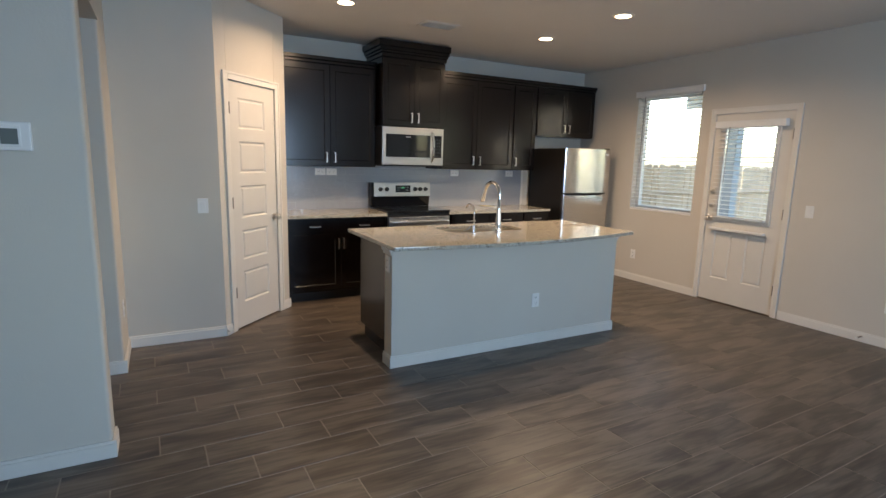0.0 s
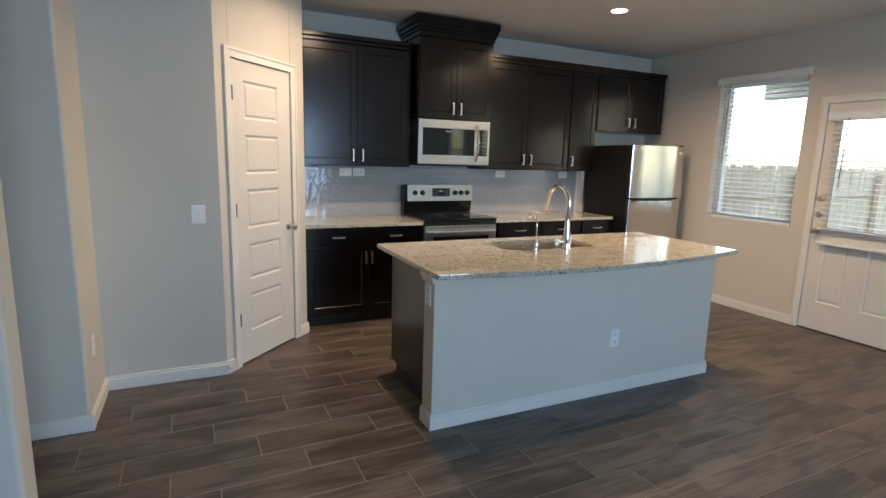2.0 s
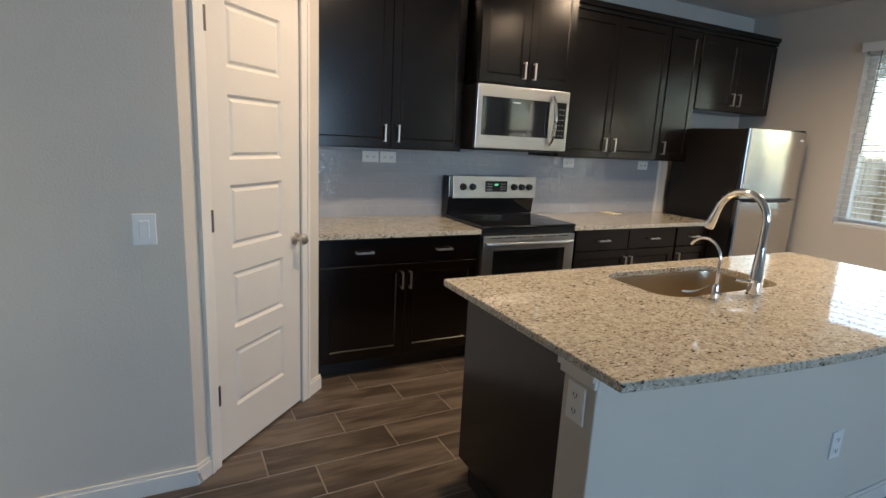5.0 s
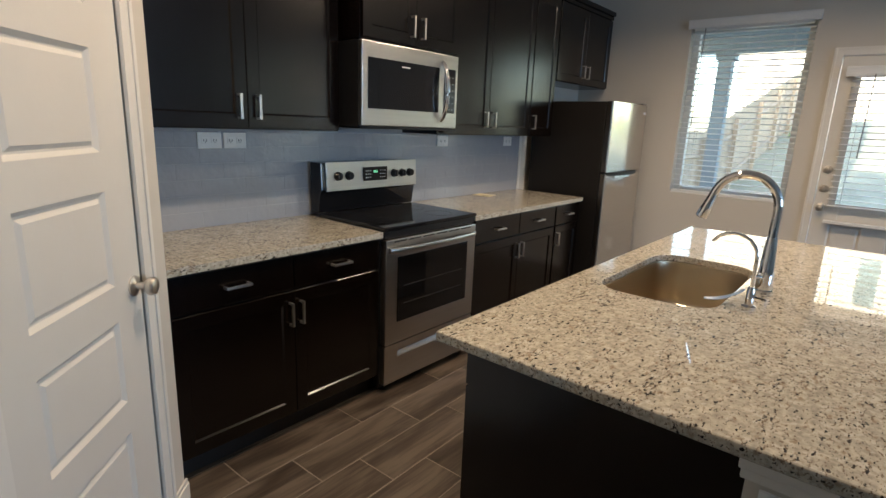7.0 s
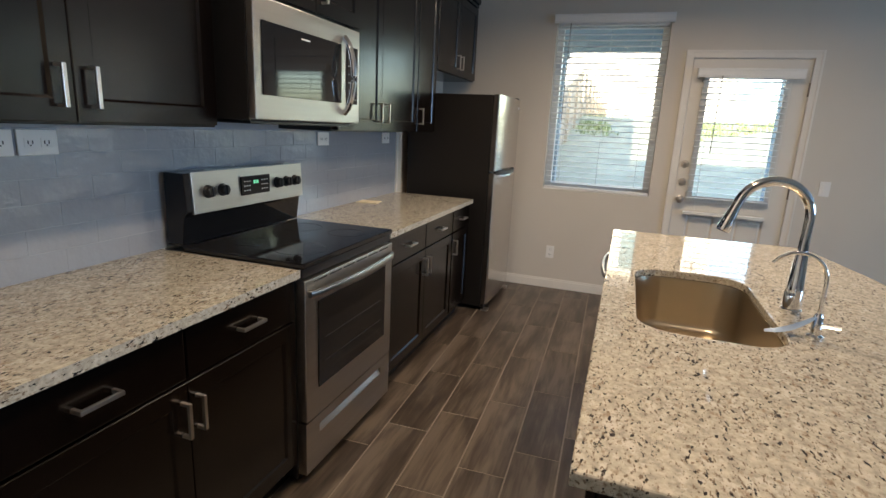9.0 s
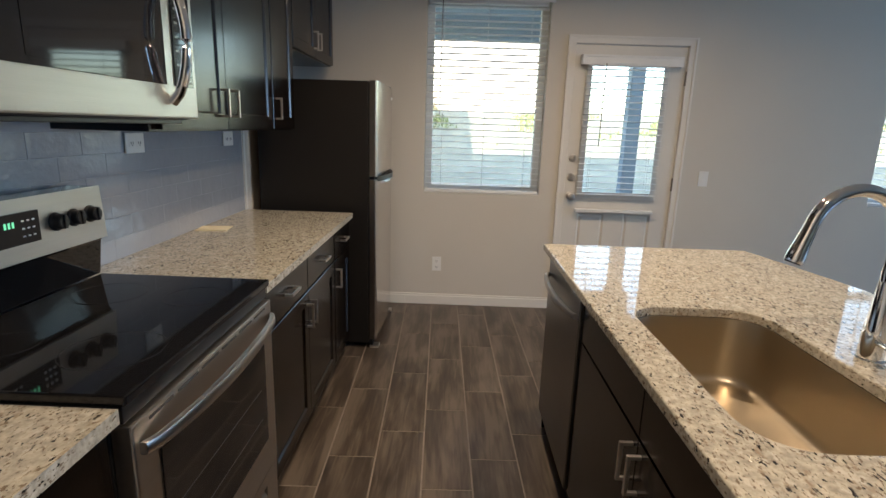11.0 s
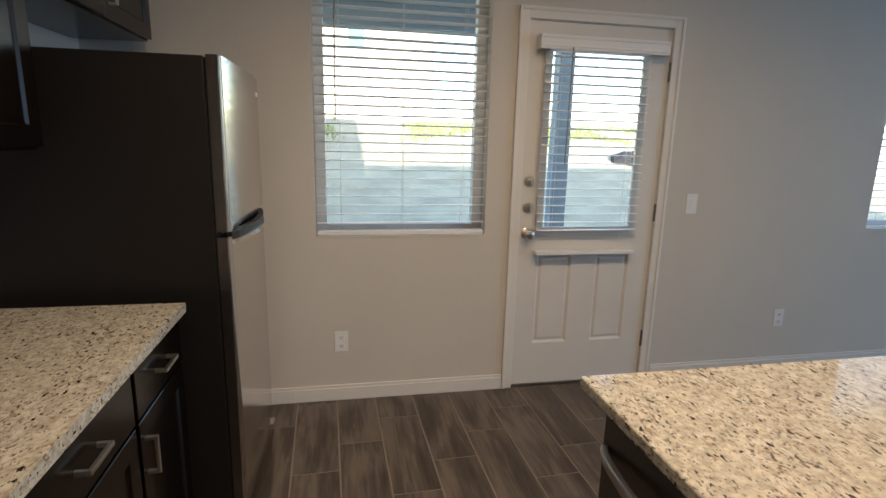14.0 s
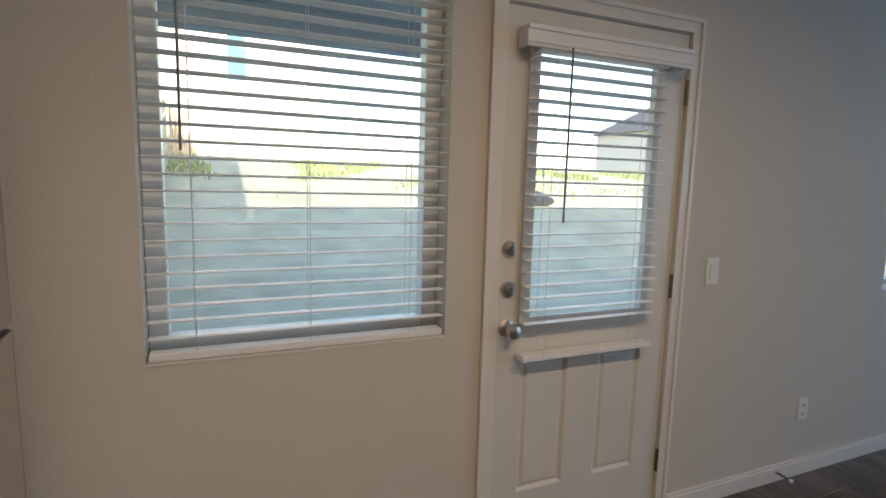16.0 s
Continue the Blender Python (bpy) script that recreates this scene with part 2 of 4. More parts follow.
def mesh_of(name, bm, mat, bevel=0.0, smooth=False, seg=2):
    if bevel:
        sharp = [e for e in bm.edges if len(e.link_faces) == 2 and e.calc_face_angle(0) > 0.6]
        bmesh.ops.bevel(bm, geom=sharp, offset=bevel, segments=seg, affect="EDGES", profile=0.6, clamp_overlap=True)
    bmesh.ops.recalc_face_normals(bm, faces=bm.faces)
    me = bpy.data.meshes.new(name)
    bm.to_mesh(me)
    bm.free()
    me.materials.append(mat)
    if smooth:
        me.shade_smooth()
        me.set_sharp_from_angle(angle=radians(40))
    return me


def part(name, bm, mat, parent=None, label="", bevel=0.0, smooth=False, seg=2):
    ob = new(name, mesh_of(name, bm, mat, bevel, smooth, seg))
    if parent is not None:
        ob.parent = parent
        if parent.type == "EMPTY":
            ob.matrix_parent_inverse = parent.matrix_basis.inverted()
    return tagged(ob, label)


def thing(name, at, label, category, group=""):
    ob = new(name)
    ob.location = at
    ob.empty_display_size = 0.1
    return tagged(ob, label, category, group)


def structure(name, bm, mat, label, category, bevel=0.0):
    return tagged(part(name, bm, mat, bevel=bevel), label, category, kind="structure")


def moved(bm, m):
    bmesh.ops.transform(bm, matrix=m, verts=bm.verts)
    return bm


# ---- structure ----
XE, YN, YS, XW, H = 5.62, 6.06, -3.2, -4.0, 2.745
DOOR_Y0, DOOR_Y1, DOOR_H = 3.098, 3.964, 2.068
WIN = (4.145, 5.05, 0.922, 2.355)
WIN3 = (0.69, 1.595, 0.922, 2.355)
WIN4 = (-0.79, 0.115, 0.922, 2.355)

floor = structure("floor", boxes((XW, XE, YS, YN, -0.12, -0.0014)), GROUT, "grey-brown wood-look tile floor with pale grout lines", "floor")
structure("ceiling", boxes((XW - 0.15, XE + 0.15, YS - 0.15, YN + 0.12, H, H + 0.15)), CEIL, "painted flat ceiling with recessed lamps", "ceiling")
structure("wall_north", boxes((XW, XE, YN, YN + 0.12, -0.1, H)), WALL, "warm grey painted kitchen wall", "wall")


def east_wall():
    bm, y = bmesh.new(), YS
    for a, b, z0, z1 in (WIN4, (WIN3[0], WIN3[1], WIN3[2], WIN3[3]), (DOOR_Y0, DOOR_Y1, -0.1, DOOR_H), WIN):
        box(bm, XE, XE + 0.15, y, a, -0.1, H)
        if z0 > 0:
            box(bm, XE, XE + 0.15, a, b, -0.1, z0)
        box(bm, XE, XE + 0.15, a, b, z1, H)
        y = b
    box(bm, XE, XE + 0.15, y, YN + 0.12, -0.1, H)
    return bm


structure("wall_east", east_wall(), WALL, "warm grey painted wall with window and patio door", "wall")
structure("wall_south", boxes((XW, 0.8, YS - 0.15, YS, -0.1, H), (3.2, XE + 0.15, YS - 0.15, YS, -0.1, H), (0.8, 3.2, YS - 0.15, YS, -0.1, 0.9), (0.8, 3.2, YS - 0.15, YS, 2.35, H)), WALL, "warm grey painted wall with a wide window", "wall")
structure("wall_west", boxes((XW - 0.15, XW, YS - 0.15, YN + 0.12, -0.1, H)), WALL, "warm grey painted end wall", "wall")
# partition with the thermostat, hall opening beyond it, pantry corner
def bullnose_wall(name, outline, corners, label):
    """Wall on an outline, its named upright corners rounded off."""
    bm = prism(bmesh.new(), outline, -0.1, H)
    round_off = [e for e in bm.edges if abs(e.verts[0].co.z - e.verts[1].co.z) > 1 and any((e.verts[0].co.xy - Vector(c)).length < 0.01 for c in corners)]
    bmesh.ops.bevel(bm, geom=round_off, offset=0.02, segments=6, affect="EDGES", profile=0.5)
    return tagged(part(name, bm, WALL, smooth=True), label, "wall", kind="structure")


bullnose_wall("wall_partition", [(XW, 3.04), (-0.065, 3.04), (-0.065, 3.19), (XW, 3.19)], [(-0.065, 3.04), (-0.065, 3.19)], "grey painted partition wall with rounded corner")
structure("wall_header", boxes((-0.215, -0.066, 3.19, 4.18, 2.29, H)), WALL, "grey painted header over the hall opening", "wall")
bullnose_wall("wall_hall", [(XW, 4.18), (-0.07, 4.18), (-0.07, 4.70), (0.63, 4.70), (0.63, 4.82), (-0.2, 4.82), (-0.2, 4.32), (XW, 4.32)], [(-0.07, 4.18)], "grey painted hall wall turning beside the pantry door")
structure("ceiling_hall", boxes((XW, -0.215, 3.19, 4.18, 2.44, 2.5)), CEIL, "painted hall ceiling", "ceiling")
structure("wall_pantry_side", boxes((1.17, 1.29, 5.37, YN, -0.1, H)), WALL, "warm grey painted pantry side wall", "wall")

# the pantry's angled wall: s runs along it, d outwards
ANG = Matrix.Translation((0.63, 4.70, 0)) @ Matrix.Rotation(radians(45.4), 4, "Z")
PL = 0.94
P0, P1, PH = 0.135, 0.768, 2.085
structure("wall_pantry_angled", moved(boxes((0, P0 - 0.005, 0, 0.12, -0.1, H), (P1 + 0.005, PL, 0, 0.12, -0.1, H), (P0 - 0.005, P1 + 0.005, 0, 0.12, PH, H)), ANG), WALL, "warm painted angled wall round the pantry door", "wall", bevel=0.004)


def baseboard(name, runs, m=None):
    """Runs of (x0, x1, y0, y1) footprint; a stepped top edge."""
    bm = bmesh.new()
    for x0, x1, y0, y1, dx, dy in runs:
        box(bm, x0, x1, y0, y1, 0, 0.072)
        box(bm, x0 + max(dx, 0) * 0.005, x1 + min(dx, 0) * 0.005, y0 + max(dy, 0) * 0.005, y1 + min(dy, 0) * 0.005, 0.072, 0.088)
    if m:
        moved(bm, m)
    structure(name, bm, TRIM, "white painted baseboard along the wall", "baseboard", bevel=0.002)


T = 0.014
baseboard("baseboard", [(XE - T, XE, 4.008, 5.18, 1, 0), (XE - T, XE, 5.18, YN, 1, 0), (XE - T, XE, YS, 3.042, 1, 0)])
baseboard("baseboard", [(XW, -0.05, 3.04 - T, 3.04, 0, 1), (-0.065, -0.05, 3.04, 3.19, -1, 0)])
baseboard("baseboard", [(XW, -0.055, 4.18 - T, 4.18, 0, 1), (-0.07, -0.056, 4.18, 4.70 - T, -1, 0), (-0.07, 0.635, 4.70 - T, 4.70, 0, 1)])
baseboard("baseboard", [(P1 + 0.064, PL + 0.01, -T, 0, 0, 1)], ANG)
baseboard("baseboard", [(-0.006, P0 - 0.064, -T, 0, 0, 1)], ANG)
baseboard("baseboard", [(XW, XE, YS, YS + T, 0, -1)])
baseboard("baseboard", [(XW, XW + T, YS + T, 3.0, -1, 0)])


# ---- doors ----
def casing(name, a0, a1, top, w, m, label):
    """Stepped door casing round an opening a0..a1; m maps (along, out, up)."""
    bm = boxes((a0 - w, a0, -0.012, 0, 0, top + w), (a1, a1 + w, -0.012, 0, 0, top + w), (a0, a1, -0.012, 0, top, top + w),
               (a0 - w, a0 - w + 0.018, -0.018, -0.012, 0, top + w), (a1 + w - 0.018, a1 + w, -0.018, -0.012, 0, top + w), (a0 - w + 0.018, a1 + w - 0.018, -0.018, -0.012, top + w - 0.018, top + w))
    structure(name, moved(bm, m), TRIM, label, "door casing", bevel=0.002)


def panel_frame(bm, a0, a1, z0, z1, d0, d1, panels):
    """A slab a0..a1 by z0..z1 whose face lies at d0 with sunk panels that have a raised field."""
    zs, xs = sorted({z0, z1, *(p[2] for p in panels), *(p[3] for p in panels)}), sorted({a0, a1, *(p[0] for p in panels), *(p[1] for p in panels)})
    for i in range(len(xs) - 1):
        for k in range(len(zs) - 1):
            cx, cz = (xs[i] + xs[i + 1]) / 2, (zs[k] + zs[k + 1]) / 2
            sunk = any(p[0] < cx < p[1] and p[2] < cz < p[3] for p in panels)
            if not sunk:
                box(bm, xs[i], xs[i + 1], d0, d1, zs[k], zs[k + 1])
            else:
                x0, x1, q0, q1 = xs[i], xs[i + 1], zs[k], zs[k + 1]
                g, f = 0.012, 0.030
                ring = []
                for inset, depth in ((0, d0), (g, d0 + 0.010), (g + 0.006, d0 + 0.010), (f, d0 + 0.003)):
                    ring.append([bm.verts.new(v) for v in ((x0 + inset, depth, q0 + inset), (x1 - inset, depth, q0 + inset), (x1 - inset, depth, q1 - inset), (x0 + inset, depth, q1 - inset))])
                for a, b in zip(ring, ring[1:]):
                    for j in range(4):
                        bm.faces.new((a[j], a[(j + 1) % 4], b[(j + 1) % 4], b[j]))
                bm.faces.new(ring[-1])
                box(bm, x0, x1, d0 + 0.014, d1, q0, q1)
    return bm


def round_knob(m, parent):
    p = part("door_knob", moved(lathe(bmesh.new(), [(0.0, 0), (0.032, 0), (0.032, 0.006), (0.024, 0.010), (0.011, 0.014), (0.010, 0.034), (0.018, 0.038), (0.027, 0.046), (0.029, 0.056), (0.024, 0.066), (0.010, 0.071), (0, 0.072)], (0, 0, 0), (0, -1, 0)), m), NICKEL, parent, "satin nickel round knob", smooth=True)
    return p


casing("door_trim_pantry", P0, P1, PH, 0.062, ANG, "white painted casing of the pantry door")
pantry = thing("door_1", ANG @ Vector((0.4, 0.02, 0)), "closed white five-panel pantry door in an angled wall", "door")
pantry["kind"] = "structure"
rows5 = [(0.262, 0.620, z0, z1) for z0, z1 in ((0.227, 0.500), (0.602, 0.856), (0.964, 1.235), (1.340, 1.604), (1.708, 1.957))]
leaf = part("door_leaf", moved(panel_frame(bmesh.new(), P0 + 0.003, P1 - 0.003, 0.012, PH - 0.004, 0.004, 0.042, rows5), ANG), DOORW, pantry)
round_knob(ANG @ Matrix.Translation((0.720, 0.004, 0.934)), leaf)
for hz in (0.336, 1.10, 1.866):
    part("hinge", moved(tube(bmesh.new(), [(P0 + 0.001, -0.006, hz - 0.045), (P0 + 0.001, -0.006, hz + 0.045)], 0.0095), ANG), BRONZE, pantry, "dark metal hinge", smooth=True)

# patio door: along = -y, out = into the room (-x)
PD = Matrix(((0, 1, 0, XE), (-1, 0, 0, 3.944), (0, 0, 1, 0), (0, 0, 0, 1)))
DW = 0.824
casing("door_trim_patio", -0.004, DW + 0.004, 2.058, 0.058, PD, "white painted casing of the patio door")
structure("door_jamb_patio", moved(boxes((-0.0195, -0.005, 0.002, 0.148, 0, 2.058), (DW + 0.005, DW + 0.0215, 0.002, 0.148, 0, 2.058), (-0.0195, DW + 0.0215, 0.002, 0.148, 2.054, 2.067)), PD), TRIM, "white painted jamb of the patio door", "door jamb")
structure("door_sill_patio", moved(boxes((-0.004, DW + 0.004, -0.004, 0.16, -0.02, 0.0125)), PD), BRONZE, "dark metal sill under the patio door", "door sill", bevel=0.003)
patio = thing("door_2", (XE + 0.03, 3.53, 0), "closed white half-glass patio door with a slatted blind", "door")
patio["kind"] = "structure"
G0, G1, GZ0, GZ1 = 0.112, 0.685, 0.945, 1.925
bm = bmesh.new()
panel_frame(bm, 0, DW, 0.014, GZ0, 0.006, 0.048, [(0.118, 0.328, 0.27, 0.80), (0.480, 0.690, 0.27, 0.80)])
for s in ((0, G0, GZ0, 2.052), (G1, DW, GZ0, 2.052), (G0, G1, GZ1, 2.052)):
    box(bm, s[0], s[1], 0.006, 0.048, s[2], s[3])
pleaf = part("door_leaf", moved(bm, PD), DOORW, patio)
bm = boxes((G0 - 0.02, G0 + 0.022, -0.008, 0.006, GZ0 - 0.03, GZ1 + 0.02), (G1 - 0.022, G1 + 0.02, -0.008, 0.006, GZ0 - 0.03, GZ1 + 0.02), (G0 + 0.022, G1 - 0.022, -0.008, 0.006, GZ1 - 0.022, GZ1 + 0.02), (G0 + 0.022, G1 - 0.022, -0.008, 0.006, GZ0 - 0.03, GZ0 + 0.022))
part("lite_frame", moved(bm, PD), TRIM, pleaf, bevel=0.003)
pane = part("pane", moved(boxes((G0, G1, 0.024, 0.028, GZ0, GZ1)), PD), GLASS, pleaf)
pane.visible_shadow = False
for dz in (1.222, 1.075):
    part("deadbolt", moved(lathe(bmesh.new(), [(0, 0), (0.031, 0), (0.031, 0.006), (0.026, 0.014), (0.012, 0.016), (0.012, 0.022), (0, 0.022)], (0.045, 0.006, dz), (0, -1, 0)), PD), NICKEL, pleaf, "satin nickel deadbolt", smooth=True)
    part("thumb_turn", moved(boxes((0.041, 0.049, -0.032, -0.014, dz - 0.016, dz + 0.016)), PD), NICKEL, pleaf, bevel=0.003)
round_knob(PD @ Matrix.Translation((0.045, 0.006, 0.93)), pleaf)
for hz in (0.27, 1.045, 1.83):
    part("hinge", moved(tube(bmesh.new(), [(DW + 0.001, -0.004, hz - 0.05), (DW + 0.001, -0.004, hz + 0.05)], 0.0075), PD), BRONZE, patio, "dark metal hinge", smooth=True)


# ---- windows and blinds ----
def window(name, y0, y1, z0, z1, rail):
    w = thing(name, (XE + 0.1, (y0 + y1) / 2, z0), "white vinyl window set deep in the wall", "window")
    w["kind"] = "structure"
    f, x0, x1 = 0.055, XE + 0.085, XE + 0.148
    part("window_frame", boxes((x0, x1, y0 + 0.001, y0 + f, z0 + 0.001, z1 - 0.001), (x0, x1, y1 - f, y1 - 0.001, z0 + 0.001, z1 - 0.001), (x0, x1, y0 + f, y1 - f, z0 + 0.001, z0 + f), (x0, x1, y0 + f, y1 - f, z1 - f, z1 - 0.001)), VINYL, w, bevel=0.004)
    if rail:
        part("meeting_rail", boxes((x0 - 0.012, x1 - 0.01, y0 + f, y1 - f, rail - 0.022, rail + 0.022)), VINYL, w, bevel=0.003)
    g = part("pane", boxes((x0 + 0.03, x0 + 0.034, y0 + f - 0.01, y1 - f + 0.01, z0 + f - 0.01, z1 - f + 0.01)), GLASS, w)
    g.visible_shadow = False
    part("window_sill", boxes((XE - 0.004, x0, y0 + 0.001, y1 - 0.001, z0 - 0.0, z0 + 0.006)), TRIM, w)


window("window_1", *WIN, None)
window("window_2", *WIN3, 1.66)
window("window_4", *WIN4, 1.66)
sw = thing("window_3", (2.0, YS - 0.1, 0.9), "wide white vinyl window at the room's far end", "window")
sw["kind"] = "structure"
part("window_frame", boxes((0.8, 0.86, YS - 0.14, YS - 0.08, 0.9, 2.35), (3.14, 3.2, YS - 0.14, YS - 0.08, 0.9, 2.35), (1.97, 2.03, YS - 0.14, YS - 0.08, 0.96, 2.29), (0.86, 3.14, YS - 0.14, YS - 0.08, 0.9, 0.96), (0.86, 3.14, YS - 0.14, YS - 0.08, 2.29, 2.35)), VINYL, sw)
g = part("pane", boxes((0.86, 3.14, YS - 0.115, YS - 0.11, 0.96, 2.29)), GLASS, sw)
g.visible_shadow = False


def slat_mesh(length, width=0.05, tilt=4.0):
    bm = bmesh.new()
    rows = []
    for k in range(5):
        u = (k / 4 - 0.5) * width
        h = 0.0035 * (1 - (2 * k / 4 - 1) ** 2)
        rows.append((u, h))
    vs = [[bm.verts.new((u, s * length / 2, h + e)) for u, h in rows for e in (0, 0.0026)] for s in (-1, 1)]
    for k in range(4):
        for e in (0, 1):
            bm.faces.new((vs[0][2 * k + e], vs[0][2 * k + 2 + e], vs[1][2 * k + 2 + e], vs[1][2 * k + e]))
        for v in vs:
            bm.faces.new((v[2 * k], v[2 * k + 2], v[2 * k + 3], v[2 * k + 1]))
    for k in (0, 4):
        bm.faces.new((vs[0][2 * k], vs[0][2 * k + 1], vs[1][2 * k + 1], vs[1][2 * k]))
    moved(bm, Matrix.Rotation(radians(tilt), 4, "Y"))
    return mesh_of("slat", bm, BLIND)


def blind(x, y0, y1, ztop, zslat, zbot, pitch, val, wand_y, wand_z, cords, label):
    """A slatted blind: valance, slats, bottom rail, ladder cords and tilt wand, in the plane x."""
    b = thing("window_blind", (x, (y0 + y1) / 2, zbot), label, "blind", "slatted blinds")
    vx0, vx1, vy0, vy1, vz0, vz1 = val
    part("valance", boxes((vx0, vx0 + 0.014, vy0, vy1, vz0, vz1), (vx0 - 0.006, vx0, vy0, vy1, vz1 - 0.016, vz1), (vx0 - 0.004, vx0, vy0, vy1, vz0 + 0.012, vz0 + 0.022), (vx0 + 0.014, vx1, vy0, vy0 + 0.012, vz0, vz1), (vx0 + 0.014, vx1, vy1 - 0.012, vy1, vz0, vz1)), BLIND, b, bevel=0.002)
    part("head_rail", boxes((x - 0.022, x + 0.024, y0 + 0.015, y1 - 0.015, ztop - 0.006, ztop + 0.03)), BLIND, b)
    me = slat_mesh(y1 - y0)
    z, k = ztop - 0.03, 0
    while z > zslat:
        s = new("slat", me)
        s.parent, s.matrix_parent_inverse = b, b.matrix_basis.inverted()
        s.matrix_basis = pose(x, (y0 + y1) / 2, z, random.uniform(-0.25, 0.25), random.uniform(-1.2, 1.2), 0)
        z -= pitch
    part("bottom_rail", boxes((x - 0.026, x + 0.026, y0, y1, zbot, zbot + 0.022)), BLIND, b, bevel=0.004)
    for cy in cords:
        for dx in (-0.026, 0.026):
            part("ladder_cord", tube(bmesh.new(), [(x + dx, cy, zbot + 0.01), (x + dx, cy, ztop)], 0.0011, 5), CORD, b)
    part("tilt_wand", tube(bmesh.new(), [(x - 0.04, wand_y, ztop + 0.01), (x - 0.044, wand_y + 0.004, (ztop + wand_z) / 2), (x - 0.045, wand_y + 0.006, wand_z)], 0.0042, 8), WAND, b, "slim grey tilt wand", smooth=True)


for wy0, wy1, _, _ in (WIN, WIN3, WIN4):
    blind(XE + 0.03, wy0 + 0.008, wy1 - 0.008, 2.315, 0.972, 0.930, 0.0462, (XE - 0.03, XE + 0.0, wy0 - 0.022, wy1 + 0.022, 2.325, 2.395), wy1 - 0.115, 1.52, (wy1 - 0.13, (wy0 + wy1) / 2, wy0 + 0.13), "white open slatted blind hung in a window recess")
blind(XE - 0.036, 3.262, 3.862, 1.905, 0.93, 0.815, 0.0462, (XE - 0.068, XE - 0.008, 3.17, 3.905, 1.905, 1.975), 3.73, 1.32, (3.78, 3.34), "white open slatted blind mounted on the patio door")

# ---- ceiling fittings ----
for lx, ly in ((1.633, 4.571), (3.773, 4.657), (3.772, 3.628)):
    d = thing("ceiling_light", (lx, ly, H), "lit round recessed ceiling lamp with white ring", "ceiling light", "recessed lamps")
    part("trim_ring", lathe(bmesh.new(), [(0.066, 0.0), (0.092, 0.0), (0.092, 0.004), (0.074, 0.009), (0.066, 0.008)], (lx, ly, H), (0, 0, -1), 32, True), TRIM, d, smooth=True)
    part("lens", lathe(bmesh.new(), [(0, 0), (0.065, 0.0), (0.065, 0.005), (0, 0.007)], (lx, ly, H), (0, 0, -1), 32), LENS, d, "glowing warm lens", smooth=True)
    area_lamp("recessed_lamp", (lx, ly, H - 0.012), (lx, ly, 0), 0.12, 0.12, 3.05, CAN, "DISK", 160)

vent = thing("ceiling_vent", (2.62, 4.81, H), "white slatted air vent in the ceiling", "air vent")
vx0, vx1, vy0, vy1 = 2.43, 2.80, 4.70, 4.92
part("frame", boxes((vx0, vx1, vy0, vy0 + 0.03, H - 0.008, H), (vx0, vx1, vy1 - 0.03, vy1, H - 0.008, H), (vx0, vx0 + 0.03, vy0 + 0.03, vy1 - 0.03, H - 0.008, H), (vx1 - 0.03, vx1, vy0 + 0.03, vy1 - 0.03, H - 0.008, H)), TRIM, vent, bevel=0.003)
part("backing", boxes((vx0 + 0.03, vx1 - 0.03, vy0 + 0.03, vy1 - 0.03, H - 0.002, H)), SLOT, vent)
for k in range(9):
    y = vy0 + 0.038 + k * 0.018
    part("slat", moved(boxes((vx0 + 0.03, vx1 - 0.03, -0.007, 0.007, -0.001, 0.001)), pose(0, y, H - 0.007, 35)), TRIM, vent)


# ---- switches and outlets ----
def plate(name, m, label, w=0.072, h=0.116, kind="rocker"):
    """Wall plate; m maps (along, out, up) with its middle at the origin."""
    t = thing(name, m.translation, label, "light switch" if kind == "rocker" else "outlet")
    part("cover_plate", moved(boxes((-w / 2, w / 2, -0.006, 0, -h / 2, h / 2)), m), PLATE, t, bevel=0.0025)
    if kind == "rocker":
        part("rocker", moved(boxes((-0.0165, 0.0165, -0.010, -0.006, -0.033, 0.033)), m @ pose(0, 0, 0, 2)), PLATE, t, bevel=0.0015)
    else:
        for k in (-1, 1):
            cx, cz = ((k * 0.024, 0) if kind == "wide" else (0, k * 0.024))
            part("receptacle", moved(boxes((cx - 0.017, cx + 0.017, -0.008, -0.006, cz - 0.014, cz + 0.014)), m), PLATE, t, bevel=0.001)
            part("slots", moved(boxes((cx - 0.008, cx - 0.005, -0.009, -0.008, cz - 0.004, cz + 0.006), (cx + 0.005, cx + 0.008, -0.009, -0.008, cz - 0.004, cz + 0.006), (cx - 0.002, cx + 0.002, -0.009, -0.008, cz - 0.010, cz - 0.006)), m), SLOT, t)
    return t


def on_east(y, z):
    return Matrix(((0, 1, 0, XE), (-1, 0, 0, y), (0, 0, 1, z), (0, 0, 0, 1)))


plate("light_switch", Matrix.Translation((0.500, 4.70, 1.090)), "white rocker switch on the grey wall", 0.078)
plate("light_switch", on_east(2.885, 1.097), "white rocker switch beside the patio door")
plate("wall_outlet", on_east(4.93, 0.342), "white outlet low under the kitchen window", kind="outlet")
plate("wall_outlet", on_east(2.15, 0.356), "white outlet low on the wall past the patio door", kind="outlet")
plate("wall_outlet", Matrix(((0, -1, 0, -0.07), (1, 0, 0, 4.40), (0, 0, 1, 0.40), (0, 0, 0, 1))), "white outlet low on the narrow wall return", kind="outlet")
thermo = thing("thermostat", (-0.31, 3.04, 1.55), "white wall thermostat with a grey display", "thermostat")
part("body", boxes((-0.385, -0.258, 3.012, 3.04, 1.492, 1.612)), PLATE, thermo, bevel=0.006)
